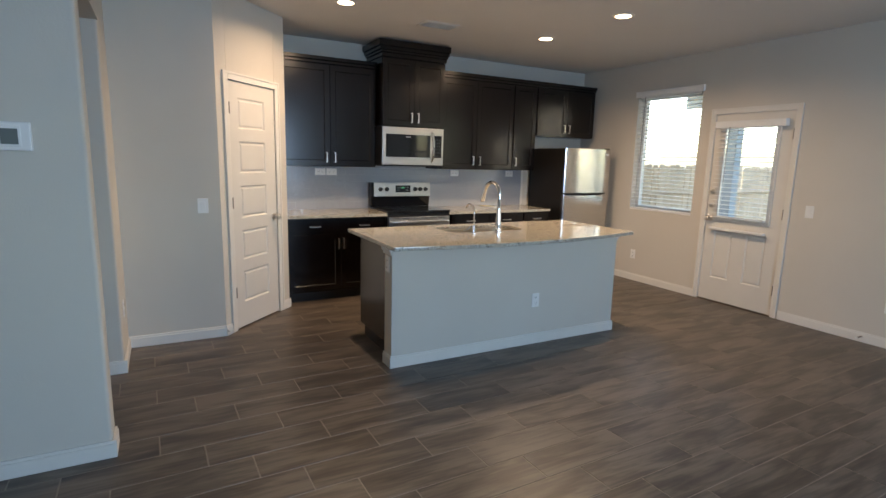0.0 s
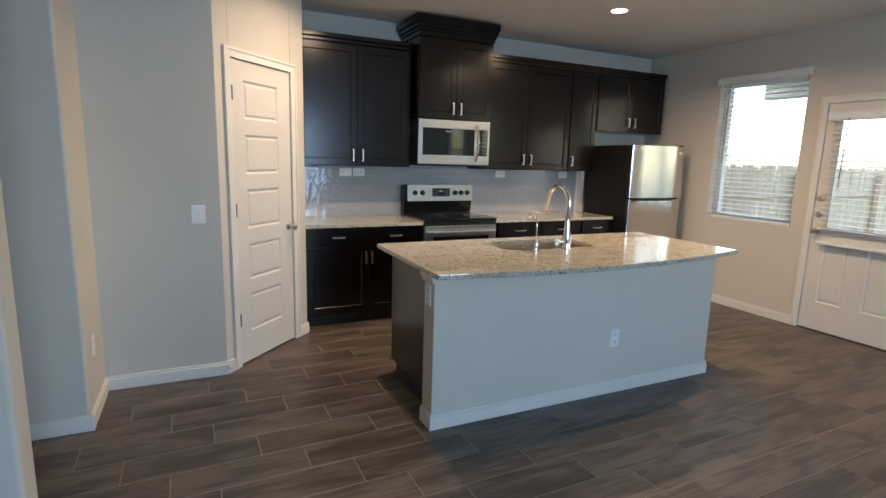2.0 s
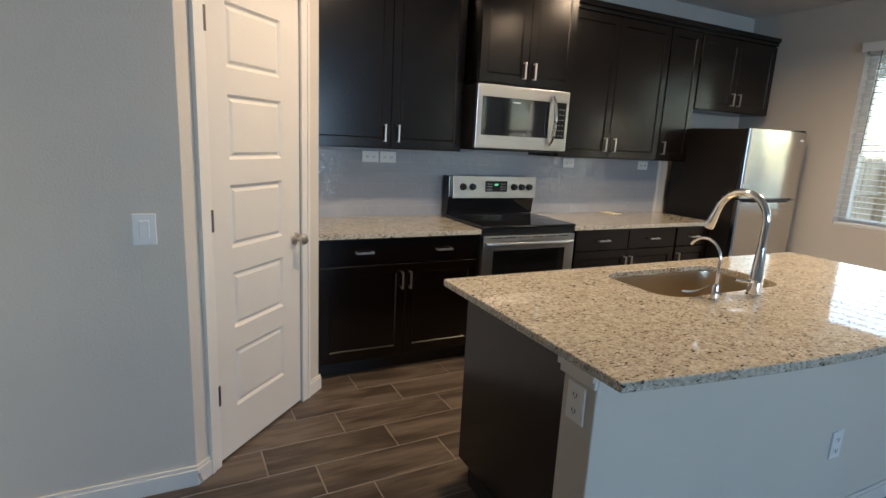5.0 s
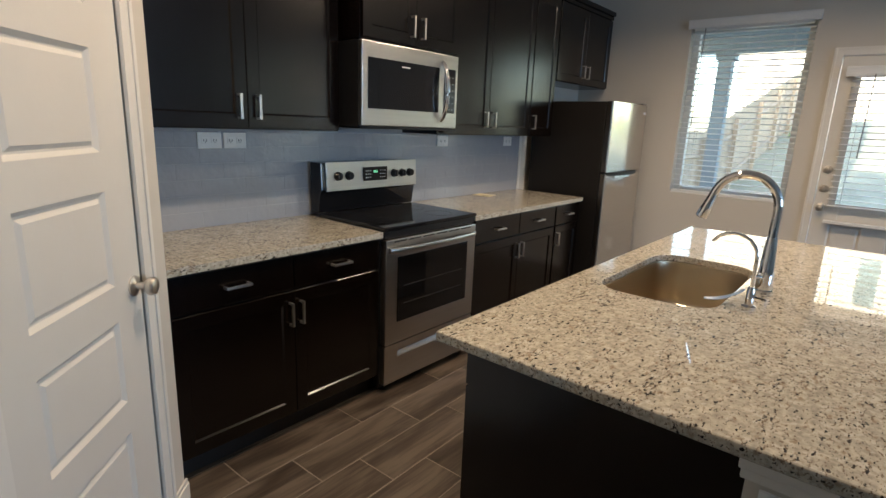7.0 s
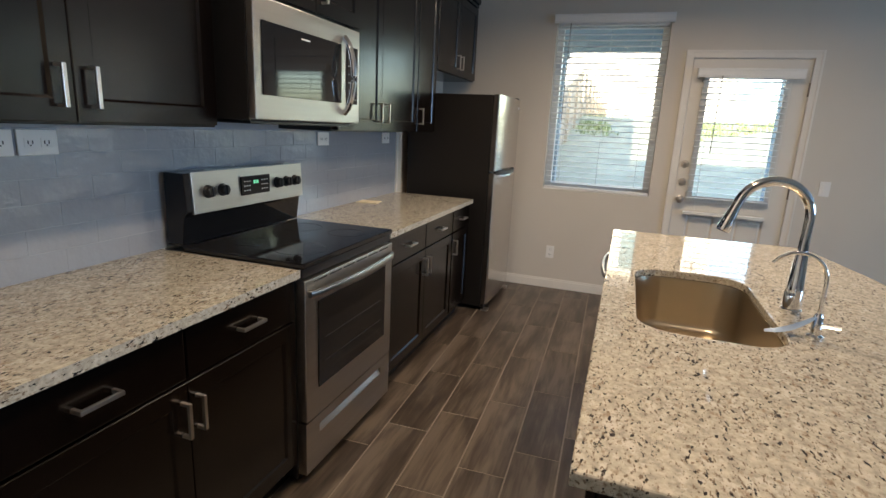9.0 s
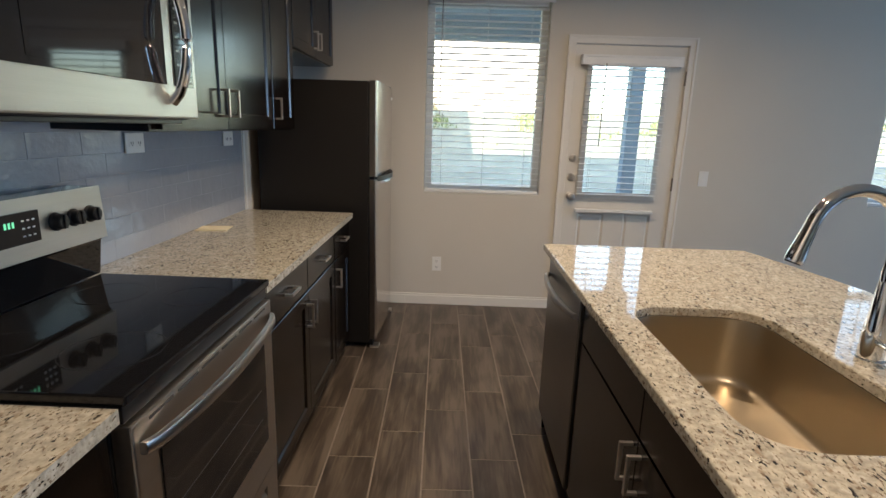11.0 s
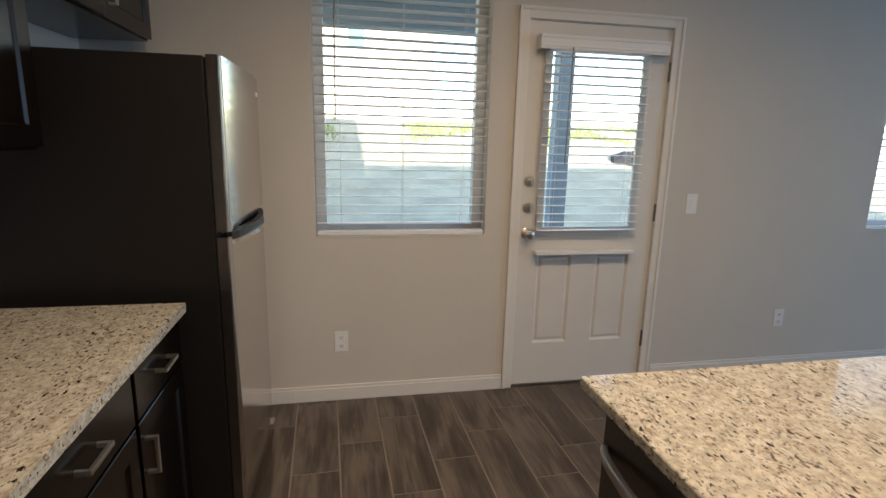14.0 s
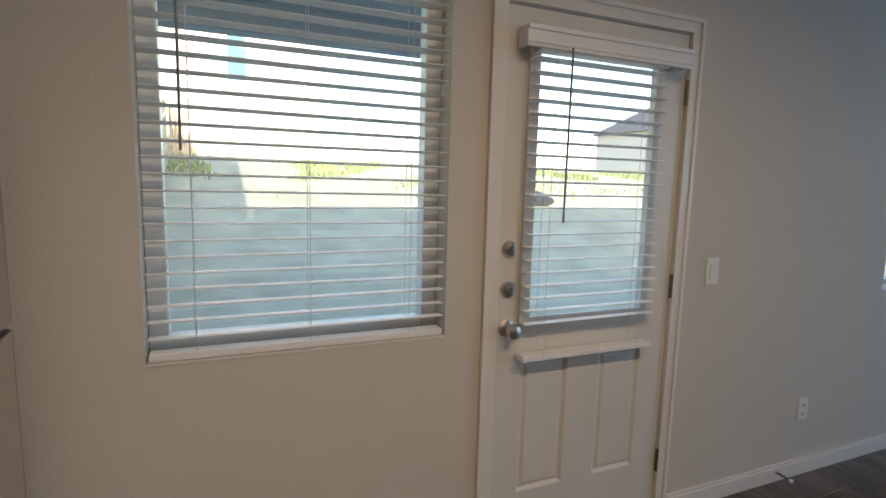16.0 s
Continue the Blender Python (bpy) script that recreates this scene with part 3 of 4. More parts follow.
part("bezel", boxes((-0.368, -0.292, 3.006, 3.012, 1.508, 1.598)), PLATE, thermo, bevel=0.003)
part("display", boxes((-0.362, -0.302, 3.0035, 3.006, 1.518, 1.583)), SCREEN, thermo, "grey liquid crystal display")
stop = thing("door_stop", (XE - T, 2.314, 0.05), "small spring door stop on the baseboard", "door stop")
part("base", lathe(bmesh.new(), [(0, 0), (0.011, 0), (0.009, 0.008), (0, 0.008)], (XE - T, 2.314, 0.05), (-1, 0, 0)), NICKEL, stop, smooth=True)
part("spring", tube(bmesh.new(), [(XE - T - 0.004, 2.314, 0.05), (XE - T - 0.07, 2.316, 0.047)], 0.0055), BRONZE, stop, smooth=True)
part("tip", lathe(bmesh.new(), [(0, 0), (0.009, 0), (0.009, 0.012), (0, 0.014)], (XE - T - 0.07, 2.316, 0.047), (-1, 0, 0)), PLATE, stop, "white rubber tip", smooth=True)
stop2 = thing("door_stop", ANG @ Vector((0.0, -0.02, 0.05)), "small spring door stop by the pantry door", "door stop")
part("spring", moved(tube(bmesh.new(), [(0.0, -0.012, 0.05), (-0.03, -0.055, 0.05)], 0.0055), ANG), NICKEL, stop2, smooth=True)


# ---- cabinets ----
def pull(bm_at, parent, vertical):
    """Square bar pull 100 mm long; bm_at: middle of its back, facing -y."""
    x, y, z = bm_at
    w, e = 0.0055, 0.054
    bars = ((-w, w, 0.024, 0.033, -e, e), (-w, w, 0, 0.024, -e, -e + 0.009), (-w, w, 0, 0.024, e - 0.009, e))
    if vertical:
        bm = boxes(*[(x + a, x + b, y - d1, y - d0, z + c0, z + c1) for a, b, d0, d1, c0, c1 in bars])
    else:
        bm = boxes(*[(x + c0, x + c1, y - d1, y - d0, z + a, z + b) for a, b, d0, d1, c0, c1 in bars])
    part("handle", bm, NICKEL, parent, "satin nickel bar pull", bevel=0.0012)


def shaker(name, x0, x1, z0, z1, yf, parent, flat=False):
    """A recessed-panel front whose face lies at yf, facing -y."""
    x0, x1, z0, z1 = x0 + 0.0015, x1 - 0.0015, z0 + 0.0015, z1 - 0.0015
    if flat:
        return part(name, boxes((x0, x1, yf, yf + 0.019, z0, z1)), ESP, parent, bevel=0.0025)
    r, d = 0.057, yf + 0.019
    bm = bmesh.new()
    rings = [[bm.verts.new(v) for v in ((x0 + i, y, z0 + i), (x1 - i, y, z0 + i), (x1 - i, y, z1 - i), (x0 + i, y, z1 - i))] for i, y in ((0, d), (0, yf + 0.0018), (0.0018, yf), (r, yf), (r + 0.002, yf + 0.002), (r + 0.007, yf + 0.007))]
    for a, b in zip(rings, rings[1:]):
        for j in range(4):
            bm.faces.new((a[j], a[(j + 1) % 4], b[(j + 1) % 4], b[j]))
    bm.faces.new(rings[-1]), bm.faces.new(list(reversed(rings[0])))
    return part(name, bm, ESP, parent)


def upper(x0, x1, z0, z1, yf, doors, label, crown=0.03, top=0.07):
    """Wall cabinet: doors rows of (x0, x1, handle x or None)."""
    c = thing("wall_cabinet", ((x0 + x1) / 2, YN, z0), label, "cabinet", "wall cabinets")
    part("body", boxes((x0, x1, yf + 0.021, YN - 0.002, z0, z1)), ESP, c, bevel=0.0015)
    for a, b, hx, hz in doors:
        d = shaker("door", a, b, z0 + 0.006, z1 - 0.006, yf, c)
        pull((hx, yf, hz), d, True)
    bm = boxes((x0, x1, yf - 0.002, YN - 0.002, z1 + 0.0005, z1 + top * 0.45), (x0, x1, yf - crown * 0.6, YN - 0.002, z1 + top * 0.45, z1 + top))
    part("crown", bm, ESP, c, "dark crown moulding", bevel=0.006)
    return c


YU, YM = 5.73, 5.585
upper(1.292, 2.345, 1.392, 2.44, YU, [(1.30, 1.83, 1.785, 1.49), (1.83, 2.335, 1.875, 1.49)], "espresso two-door wall cabinet beside the pantry wall")
hood = thing("wall_cabinet", (2.74, YN, 1.84), "tall deep espresso cabinet with stepped crown over the microwave", "cabinet", "wall cabinets")
part("body", boxes((2.362, 3.118, YM + 0.021, YN - 0.002, 1.842, 2.56)), ESP, hood, bevel=0.0015)
for a, b, hx in ((2.365, 2.74, 2.70), (2.74, 3.115, 2.78)):
    pull((hx, YM, 1.94), shaker("door", a, b, 1.848, 2.55, YM, hood), True)
cb = bmesh.new()
for o, z0, z1 in ((0.012, 2.56, 2.60), (0.028, 2.60, 2.625), (0.045, 2.625, 2.66), (0.062, 2.66, 2.725)):
    box(cb, 2.362 - o, 3.118 + o * 0.5, YM - o, YN - 0.002, z0, z1)
part("crown", cb, ESP, hood, "stepped dark crown moulding", bevel=0.004)
upper(3.122, 4.19, 1.383, 2.44, YU, [(3.16, 3.648, 3.60, 1.49), (3.648, 4.185, 3.695, 1.49)], "espresso two-door wall cabinet beside the range")
upper(4.191, 4.548, 1.383, 2.44, YU, [(4.196, 4.543, 4.235, 1.49)], "narrow single-door espresso wall cabinet")
upper(4.55, 5.545, 1.828, 2.44, YU, [(4.56, 5.048, 5.005, 1.935), (5.048, 5.535, 5.09, 1.935)], "short two-door espresso cabinet above the refrigerator")

YB = 5.437


def base_unit(x0, x1, drawers, doors, label):
    c = thing("base_cabinet", ((x0 + x1) / 2, YN, 0), label, "cabinet", "base cabinets")
    part("body", boxes((x0, x1, YB + 0.021, YN - 0.002, 0.10, 0.875)), ESP, c, bevel=0.0015)
    part("toe_kick", boxes((x0, x1, YB + 0.075, YN - 0.05, 0, 0.10)), KICK, c)
    for a, b in drawers:
        pull(((a + b) / 2, YB, 0.79), shaker("drawer_front", a, b, 0.715, 0.868, YB, c, True), False)
    for a, b, hx in doors:
        pull((hx, YB, 0.605), shaker("door", a, b, 0.115, 0.708, YB, c), True)


base_unit(1.292, 2.358, [(1.31, 1.842), (1.848, 2.35)], [(1.31, 1.845, 1.818), (1.845, 2.35, 1.872)], "near-black base cabinet with two drawers and two doors")
base_unit(3.130, 4.198, [(3.165, 3.68), (3.686, 4.19)], [(3.165, 3.683, 3.654), (3.683, 4.19, 3.712)], "near-black base cabinet with two drawers and two doors")
base_unit(4.20, 4.60, [(4.208, 4.592)], [(4.208, 4.592, 4.235)], "narrow near-black base cabinet beside the refrigerator")


def counter(name, outline, label, z0=0.877, z1=0.907):
    bm = prism(bmesh.new(), outline, z0, z1)
    return tagged(part(name, bm, GRANITE, bevel=0.007, seg=3), label, "countertop")


counter("countertop", [(1.292, 5.415), (2.357, 5.415), (2.357, YN - 0.001), (1.292, YN - 0.001)], "speckled cream granite worktop beside the pantry")
counter("countertop", [(3.131, 5.415), (4.60, 5.415), (4.60, YN - 0.001), (3.131, YN - 0.001)], "speckled cream granite worktop between range and refrigerator")
card = thing("paper_card", (4.0, 5.98, 0.907), "small cream card lying on the granite", "card")
part("sheet", moved(boxes((-0.06, 0.06, -0.072, 0.072, 0, 0.003), (-0.06, -0.055, -0.072, 0.072, 0.003, 0.006)), pose(3.99, 5.975, 0.9075, 0, 0, 8)), PAPER, card)


def bowed_bar(x0, x1, y, z, reach, height, side):
    """Flat bar handle that bows away from the door face at y; side: -1 towards -y, 1 towards +y."""
    bm, rings = bmesh.new(), []
    for k in range(25):
        u = k / 24
        x, out = x0 + (x1 - x0) * u, reach * math.sin(math.pi * u) ** 0.55
        h = height * (0.75 + 0.25 * math.sin(math.pi * u)) / 2
        ring = []
        for a in range(12):
            c, s = math.cos(a * math.tau / 12), math.sin(a * math.tau / 12)
            ring.append(bm.verts.new((x, y + side * (out + 0.008 + 0.009 * math.copysign(abs(c) ** 0.6, c)), z + h * math.copysign(abs(s) ** 0.6, s))))
        rings.append(ring)
    for a, b in zip(rings, rings[1:]):
        for k in range(12):
            bm.faces.new((a[k], a[(k + 1) % 12], b[(k + 1) % 12], b[k]))
    bm.faces.new(list(reversed(rings[0]))), bm.faces.new(rings[-1])
    return bm


# ---- range ----
RX0, RX1 = 2.364, 3.124
rng = thing("electric_range", (2.744, 5.7, 0), "freestanding stainless electric range with black glass cooktop", "range")
part("body", boxes((RX0, RX1, 5.445, 6.03, 0.03, 0.905)), BPLAST, rng, bevel=0.003)
part("cooktop", boxes((RX0 - 0.001, RX1 + 0.001, 5.405, 5.955, 0.906, 0.928)), BGLASS, rng, "glossy black glass cooktop", bevel=0.006, seg=3)
for bx, by, br in ((2.56, 5.55, 0.105), (2.93, 5.55, 0.085), (2.56, 5.80, 0.075), (2.93, 5.80, 0.10)):
    part("burner_ring", lathe(bmesh.new(), [(br - 0.002, 0), (br, 0), (br, 0.0006), (br - 0.002, 0.0006)], (bx, by, 0.928), (0, 0, 1), 40, True), RINGM, rng)
part("vent_strip", boxes((RX0 + 0.004, RX1 - 0.004, 5.416, 5.445, 0.868, 0.905)), BPLAST, rng, bevel=0.002)
bm = prism(bmesh.new(), [(5.955, 0.929), (6.03, 0.929), (6.03, 1.212), (5.935, 1.212), (5.925, 1.06), (5.94, 1.04)], RX0, RX1)
part("backguard", moved(bm, Matrix(((0, 0, 1, 0), (1, 0, 0, 0), (0, 1, 0, 0), (0, 0, 0, 1)))), BGLASS, rng, "glossy black backguard", bevel=0.004)
bm = prism(bmesh.new(), [(5.918, 1.052), (5.932, 1.052), (5.940, 1.205), (5.928, 1.215)], RX0 + 0.032, RX1 + 0.0)
panel = part("control_panel", moved(bm, Matrix(((0, 0, 1, 0), (1, 0, 0, 0), (0, 1, 0, 0), (0, 0, 0, 1)))), STEEL, rng, "brushed steel control panel", bevel=0.002)
part("display", boxes((2.665, 2.855, 5.915, 5.925, 1.098, 1.180)), BGLASS, panel, "black glass display", bevel=0.001)
part("digits", boxes((2.742, 2.748, 5.9135, 5.9148, 1.145, 1.160), (2.754, 2.760, 5.9135, 5.9148, 1.145, 1.160), (2.766, 2.772, 5.9135, 5.9148, 1.145, 1.160)), DIGIT, panel, "lit green clock digits")
bm = bmesh.new()
for cx in (2.683, 2.70, 2.717, 2.80, 2.817, 2.834):
    for cz in (1.118, 1.138, 1.158):
        box(bm, cx - 0.004, cx + 0.004, 5.9138, 5.915, cz - 0.002, cz + 0.002)
tagged(part("key_marks", bm, PLATE, panel), kind="stuff")
for kx in (2.475, 2.555, 2.92, 2.99, 3.06):
    k = part("knob", lathe(bmesh.new(), [(0, 0), (0.026, 0), (0.026, 0.006), (0.022, 0.010), (0.021, 0.026), (0.018, 0.029), (0, 0.029)], (kx, 5.924, 1.135), (0, -1, 0.06)), BPLAST, panel, "black control knob", smooth=True)
    part("grip", boxes((kx - 0.005, kx + 0.005, 5.890, 5.897, 1.117, 1.156)), BPLAST, k, bevel=0.002)
door = part("oven_door", boxes((RX0 + 0.004, RX1 - 0.004, 5.402, 5.444, 0.285, 0.862)), STEEL, rng, "brushed steel oven door", bevel=0.005)
part("oven_window", boxes((RX0 + 0.085, RX1 - 0.085, 5.398, 5.402, 0.405, 0.765)), BGLASS, door, "black glass oven window", bevel=0.0015)
for rz in (0.50, 0.60):
    part("rack", boxes((RX0 + 0.13, RX1 - 0.13, 5.3972, 5.398, rz, rz + 0.003)), SLOT, door)
part("vent_slots", boxes(*[(RX0 + 0.06 + k * 0.11, RX0 + 0.15 + k * 0.11, 5.4005, 5.402, 0.846, 0.852) for k in range(6)]), SLOT, door)
part("handle", bowed_bar(RX0 + 0.02, RX1 - 0.02, 5.402, 0.808, 0.040, 0.036, -1), STEEL, door, "bowed steel bar handle", smooth=True)
DX0, DX1, GX0, GX1 = RX0 + 0.004, RX1 - 0.004, RX0 + 0.10, RX1 - 0.10
drawer = part("storage_drawer", boxes((DX0, DX1, 5.406, 5.444, 0.055, 0.198), (DX0, DX1, 5.406, 5.444, 0.236, 0.278), (DX0, GX0, 5.406, 5.444, 0.198, 0.236), (GX1, DX1, 5.406, 5.444, 0.198, 0.236)), STEEL, rng, "brushed steel storage drawer")
scoop = prism(bmesh.new(), [(5.408, 0.199), (5.432, 0.235), (5.442, 0.235), (5.442, 0.199)], GX0, GX1)
part("finger_slot", moved(scoop, Matrix(((0, 0, 1, 0), (1, 0, 0, 0), (0, 1, 0, 0), (0, 0, 0, 1)))), STEEL, drawer, "recessed finger scoop")
for fx in (RX0 + 0.05, RX1 - 0.05):
    part("foot", lathe(bmesh.new(), [(0.018, 0), (0.018, 0.031), (0, 0.031)], (fx, 5.48, 0), (0, 0, 1)), BPLAST, rng)

# ---- microwave ----
mw = thing("microwave_oven", (2.744, 5.6, 1.43), "stainless over-range microwave with black glass door", "microwave")
MX0, MX1, MZ0, MZ1, MY = 2.366, 3.114, 1.422, 1.838, 5.592
part("body", boxes((MX0, MX1, MY + 0.03, YN - 0.002, MZ0, MZ1)), BPLAST, mw, bevel=0.003)
part("underside_vent", boxes((MX0 + 0.02, MX1 - 0.02, MY + 0.04, YN - 0.05, MZ0 - 0.012, MZ0)), BPLAST, mw, bevel=0.002)
mdoor = part("door", boxes((MX0, MX1, MY, MY + 0.029, MZ0 + 0.004, MZ1 - 0.002)), STEEL, mw, "brushed steel front", bevel=0.004)
part("window", boxes((MX0 + 0.04, 2.945, MY - 0.004, MY, MZ0 + 0.09, MZ1 - 0.078)), BGLASS, mdoor, "black glass window", bevel=0.0015)
part("window_screen", boxes((MX0 + 0.11, 2.88, MY - 0.0052, MY - 0.004, MZ0 + 0.105, MZ1 - 0.125)), BGLASS, mdoor)
part("maker_mark", boxes((2.64, 2.70, MY - 0.0055, MY - 0.004, MZ1 - 0.108, MZ1 - 0.102)), PLATE, mdoor)
keys = part("keypad", boxes((2.992, 3.09, MY - 0.004, MY, MZ0 + 0.09, MZ1 - 0.078)), BGLASS, mdoor, "black glass keypad", bevel=0.0015)
bm = bmesh.new()
for r in range(6):
    for c in range(3):
        box(bm, 3.002 + c * 0.028, 3.018 + c * 0.028, MY - 0.0052, MY - 0.004, MZ0 + 0.108 + r * 0.036, MZ0 + 0.114 + r * 0.036)
tagged(part("key_marks", bm, SCREEN, keys), kind="stuff")
hp = [(2.965, MY - 0.004 - 0.05 * math.sin(math.pi * k / 14) ** 0.6, MZ0 + 0.045 + (MZ1 - MZ0 - 0.09) * k / 14) for k in range(15)]
part("handle", tube(bmesh.new(), hp, 0.0135, 12), CHROME, mdoor, "bowed polished steel handle", smooth=True)

# ---- refrigerator ----
FX0, FX1, FY, FZ = 4.688, 5.452, 5.284, 1.678
fr = thing("refrigerator", (5.07, 5.6, 0), "top-freezer refrigerator with steel doors and dark sides", "refrigerator")
part("body", boxes((FX0, FX1, 5.335, 6.0, 0.035, FZ - 0.004)), FSIDE, fr, "dark textured cabinet", bevel=0.004)


def bowed_front(z0, z1, back):
    """Door slab whose front swells outwards and rolls back at both ends; back: its rear, or None for the thin front skin."""
    n, out = 60, []
    for k in range(n + 1):
        u = k / n
        e = min(u, 1 - u) * (FX1 - FX0)
        roll = 0.008 * max(0.0, 1 - e / 0.012) ** 2
        out.append((FX0 + 0.001 + u * (FX1 - FX0 - 0.002), FY - 0.012 * math.sin(math.pi * u) + roll))
    if back is None:
        out += [(x, y + 0.003) for x, y in reversed(out)]
    else:
        out = [(x, y + 0.0032) for x, y in out] + [(FX1 - 0.001, back), (FX0 + 0.001, back)]
    return prism(bmesh.new(), out, z0, z1)


fd = part("freezer_door", bowed_front(1.118, FZ, 5.327), DSTEEL, fr, "freezer door with dark steel edges", smooth=True)
part("door_skin", bowed_front(1.119, FZ - 0.001, None), FRIDGE, fd, "bowed brushed steel front", smooth=True)
rd = part("fresh_food_door", bowed_front(0.06, 1.100, 5.327), DSTEEL, fr, "lower door with dark steel edges", smooth=True)
part("door_skin", bowed_front(0.061, 1.099, None), FRIDGE, rd, "bowed brushed steel front", smooth=True)
part("gasket", boxes((FX0 + 0.01, FX1 - 0.01, 5.327, 5.335, 0.06, FZ - 0.01)), BPLAST, fr)


def wing(z0, z1, reach):
    pts = []
    for k in range(15):
        u = k / 14
        pts.append((FX0 + 0.02 + u * 0.62, FY - 0.010 * math.sin(math.pi * (0.03 + u * 0.8)) - reach * math.sin(math.pi * min(1, u * 1.0)) ** 0.7))
    back = [(x, min(5.30, y + 0.012 + reach * 0.25)) for x, y in reversed(pts)]
    return prism(bmesh.new(), pts + back, z0, z1)


part("handle", wing(1.089, 1.1165, 0.040), FSIDE, fd, "black wing-shaped pull", bevel=0.002)
part("handle_edge", wing(1.074, 1.0885, 0.047), CHROME, rd, "polished edge under the pull", bevel=0.001)
part("badge", boxes((FX1 - 0.10, FX1 - 0.05, FY - 0.007, FY + 0.002, 1.60, 1.618)), PLATE, fd, "small pale badge")
part("top_hinge_cover", boxes((FX1 - 0.10, FX1 - 0.02, 5.29, 5.40, FZ - 0.003, FZ + 0.014)), BPLAST, fr, bevel=0.004)
part("kick_grille", boxes((FX0 + 0.02, FX1 - 0.02, 5.31, 5.335, 0.012, 0.058)), BPLAST, fr)
for fx in (FX0 + 0.04, FX1 - 0.04):
    part("foot", boxes((fx - 0.035, fx + 0.035, 5.27, 5.33, 0, 0.014)), NICKEL, fr, "pale metal levelling foot", bevel=0.004)
part("rear_roller", boxes((FX0 + 0.05, FX1 - 0.05, 5.85, 5.95, 0, 0.036)), BPLAST, fr)

# ---- island ----
isl = thing("kitchen_island", (2.7, 3.9, 0), "pale painted kitchen island wall with dark cabinet back", "island")
IX0, IX1, IY0, IY1 = 1.612, 3.778, 3.497, 3.632
wall = part("half_wall", boxes((IX0, IX1, IY0, IY1, 0, 0.875)), WALL, isl, "grey painted half wall", bevel=0.006)
for size in ((1.675, 2.285, IY1 + 0.001, 4.335, 0.10, 0.875), (2.285, 3.10, IY1 + 0.001, 3.85, 0.10, 0.875), (2.285, 3.10, 4.29, 4.335, 0.10, 0.875), (2.285, 3.10, 3.85, 4.29, 0.10, 0.60), (3.10, 3.228, IY1 + 0.001, 4.335, 0.10, 0.875), (3.228, 3.845, IY1 + 0.001, 3.73, 0.10, 0.875), (3.829, 3.845, 3.73, 4.34, 0.0, 0.875)):
    part("cabinet_panel", boxes(size), ESP, isl)
part("toe_kick", boxes((1.69, 3.22, IY1 + 0.001, 4.27, 0, 0.10)), KICK, isl)
for a, b, hx in ((1.69, 2.15, 2.115), (2.15, 2.632, 2.604), (2.632, 3.22, 2.661)):
    part("false_drawer_front", boxes((a + 0.002, b - 0.002, 4.336, 4.355, 0.72, 0.865)), ESP, isl, bevel=0.002)
    d = part("door", boxes((a + 0.002, b - 0.002, 4.336, 4.355, 0.115, 0.713)), ESP, isl, bevel=0.002)
    part("handle", boxes((hx - 0.005, hx + 0.005, 4.380, 4.389, 0.582, 0.688), (hx - 0.005, hx + 0.005, 4.355, 4.380, 0.582, 0.591), (hx - 0.005, hx + 0.005, 4.355, 4.380, 0.679, 0.688)), NICKEL, d, "satin nickel bar pull", bevel=0.001)
bb = boxes((IX0 - T, IX1 + T, IY0 - T, IY0, 0, 0.072), (IX0 - T, IX0, IY0, IY1, 0, 0.072), (IX1, IX1 + T, IY0, IY1, 0, 0.072),
           (IX0 - T + 0.005, IX1 + T - 0.005, IY0 - T + 0.005, IY0, 0.072, 0.088), (IX0 - T + 0.005, IX0, IY0, IY1, 0.072, 0.088), (IX1, IX1 + T - 0.005, IY0, IY1, 0.072, 0.088))
part("baseboard", bb, TRIM, isl, "white painted baseboard", bevel=0.002)
for x0, x1 in ((IX0 - 0.022, IX0), (IX1, IX1 + 0.022)):
    xm0, xm1 = (x0 + 0.010, x1) if x0 < 2 else (x0, x1 - 0.010)
    part("end_trim", boxes((x0, x1, IY0 - 0.004, IY1 + 0.012, 0.852, 0.875), (xm0, xm1, IY0 - 0.002, IY1 + 0.008, 0.828, 0.852)), TRIM, isl, "white end trim under the worktop", bevel=0.004)
plate("wall_outlet", Matrix.Translation((2.895, IY0, 0.372)), "white outlet on the island's painted front", kind="outlet")
plate("wall_outlet", Matrix(((0, 1, 0, IX0), (-1, 0, 0, 3.57), (0, 0, 1, 0.757), (0, 0, 0, 1))), "white outlet on the island's end", kind="outlet")


def rounded(x0, x1, y0, y1, r, n=6):
    out = []
    for cx, cy, a0 in ((x1 - r, y1 - r, 0), (x0 + r, y1 - r, 90), (x0 + r, y0 + r, 180), (x1 - r, y0 + r, 270)):
        for k in range(n + 1):
            a = radians(a0 + 90 * k / n)
            out.append((cx + r * math.cos(a), cy + r * math.sin(a)))
    return out


SX0, SX1, SY0, SY1 = 2.31, 3.055, 3.875, 4.272
TX0, TX1, TYB, TYC, BOW = 1.580, 3.92, 4.383, 3.385, 0.125


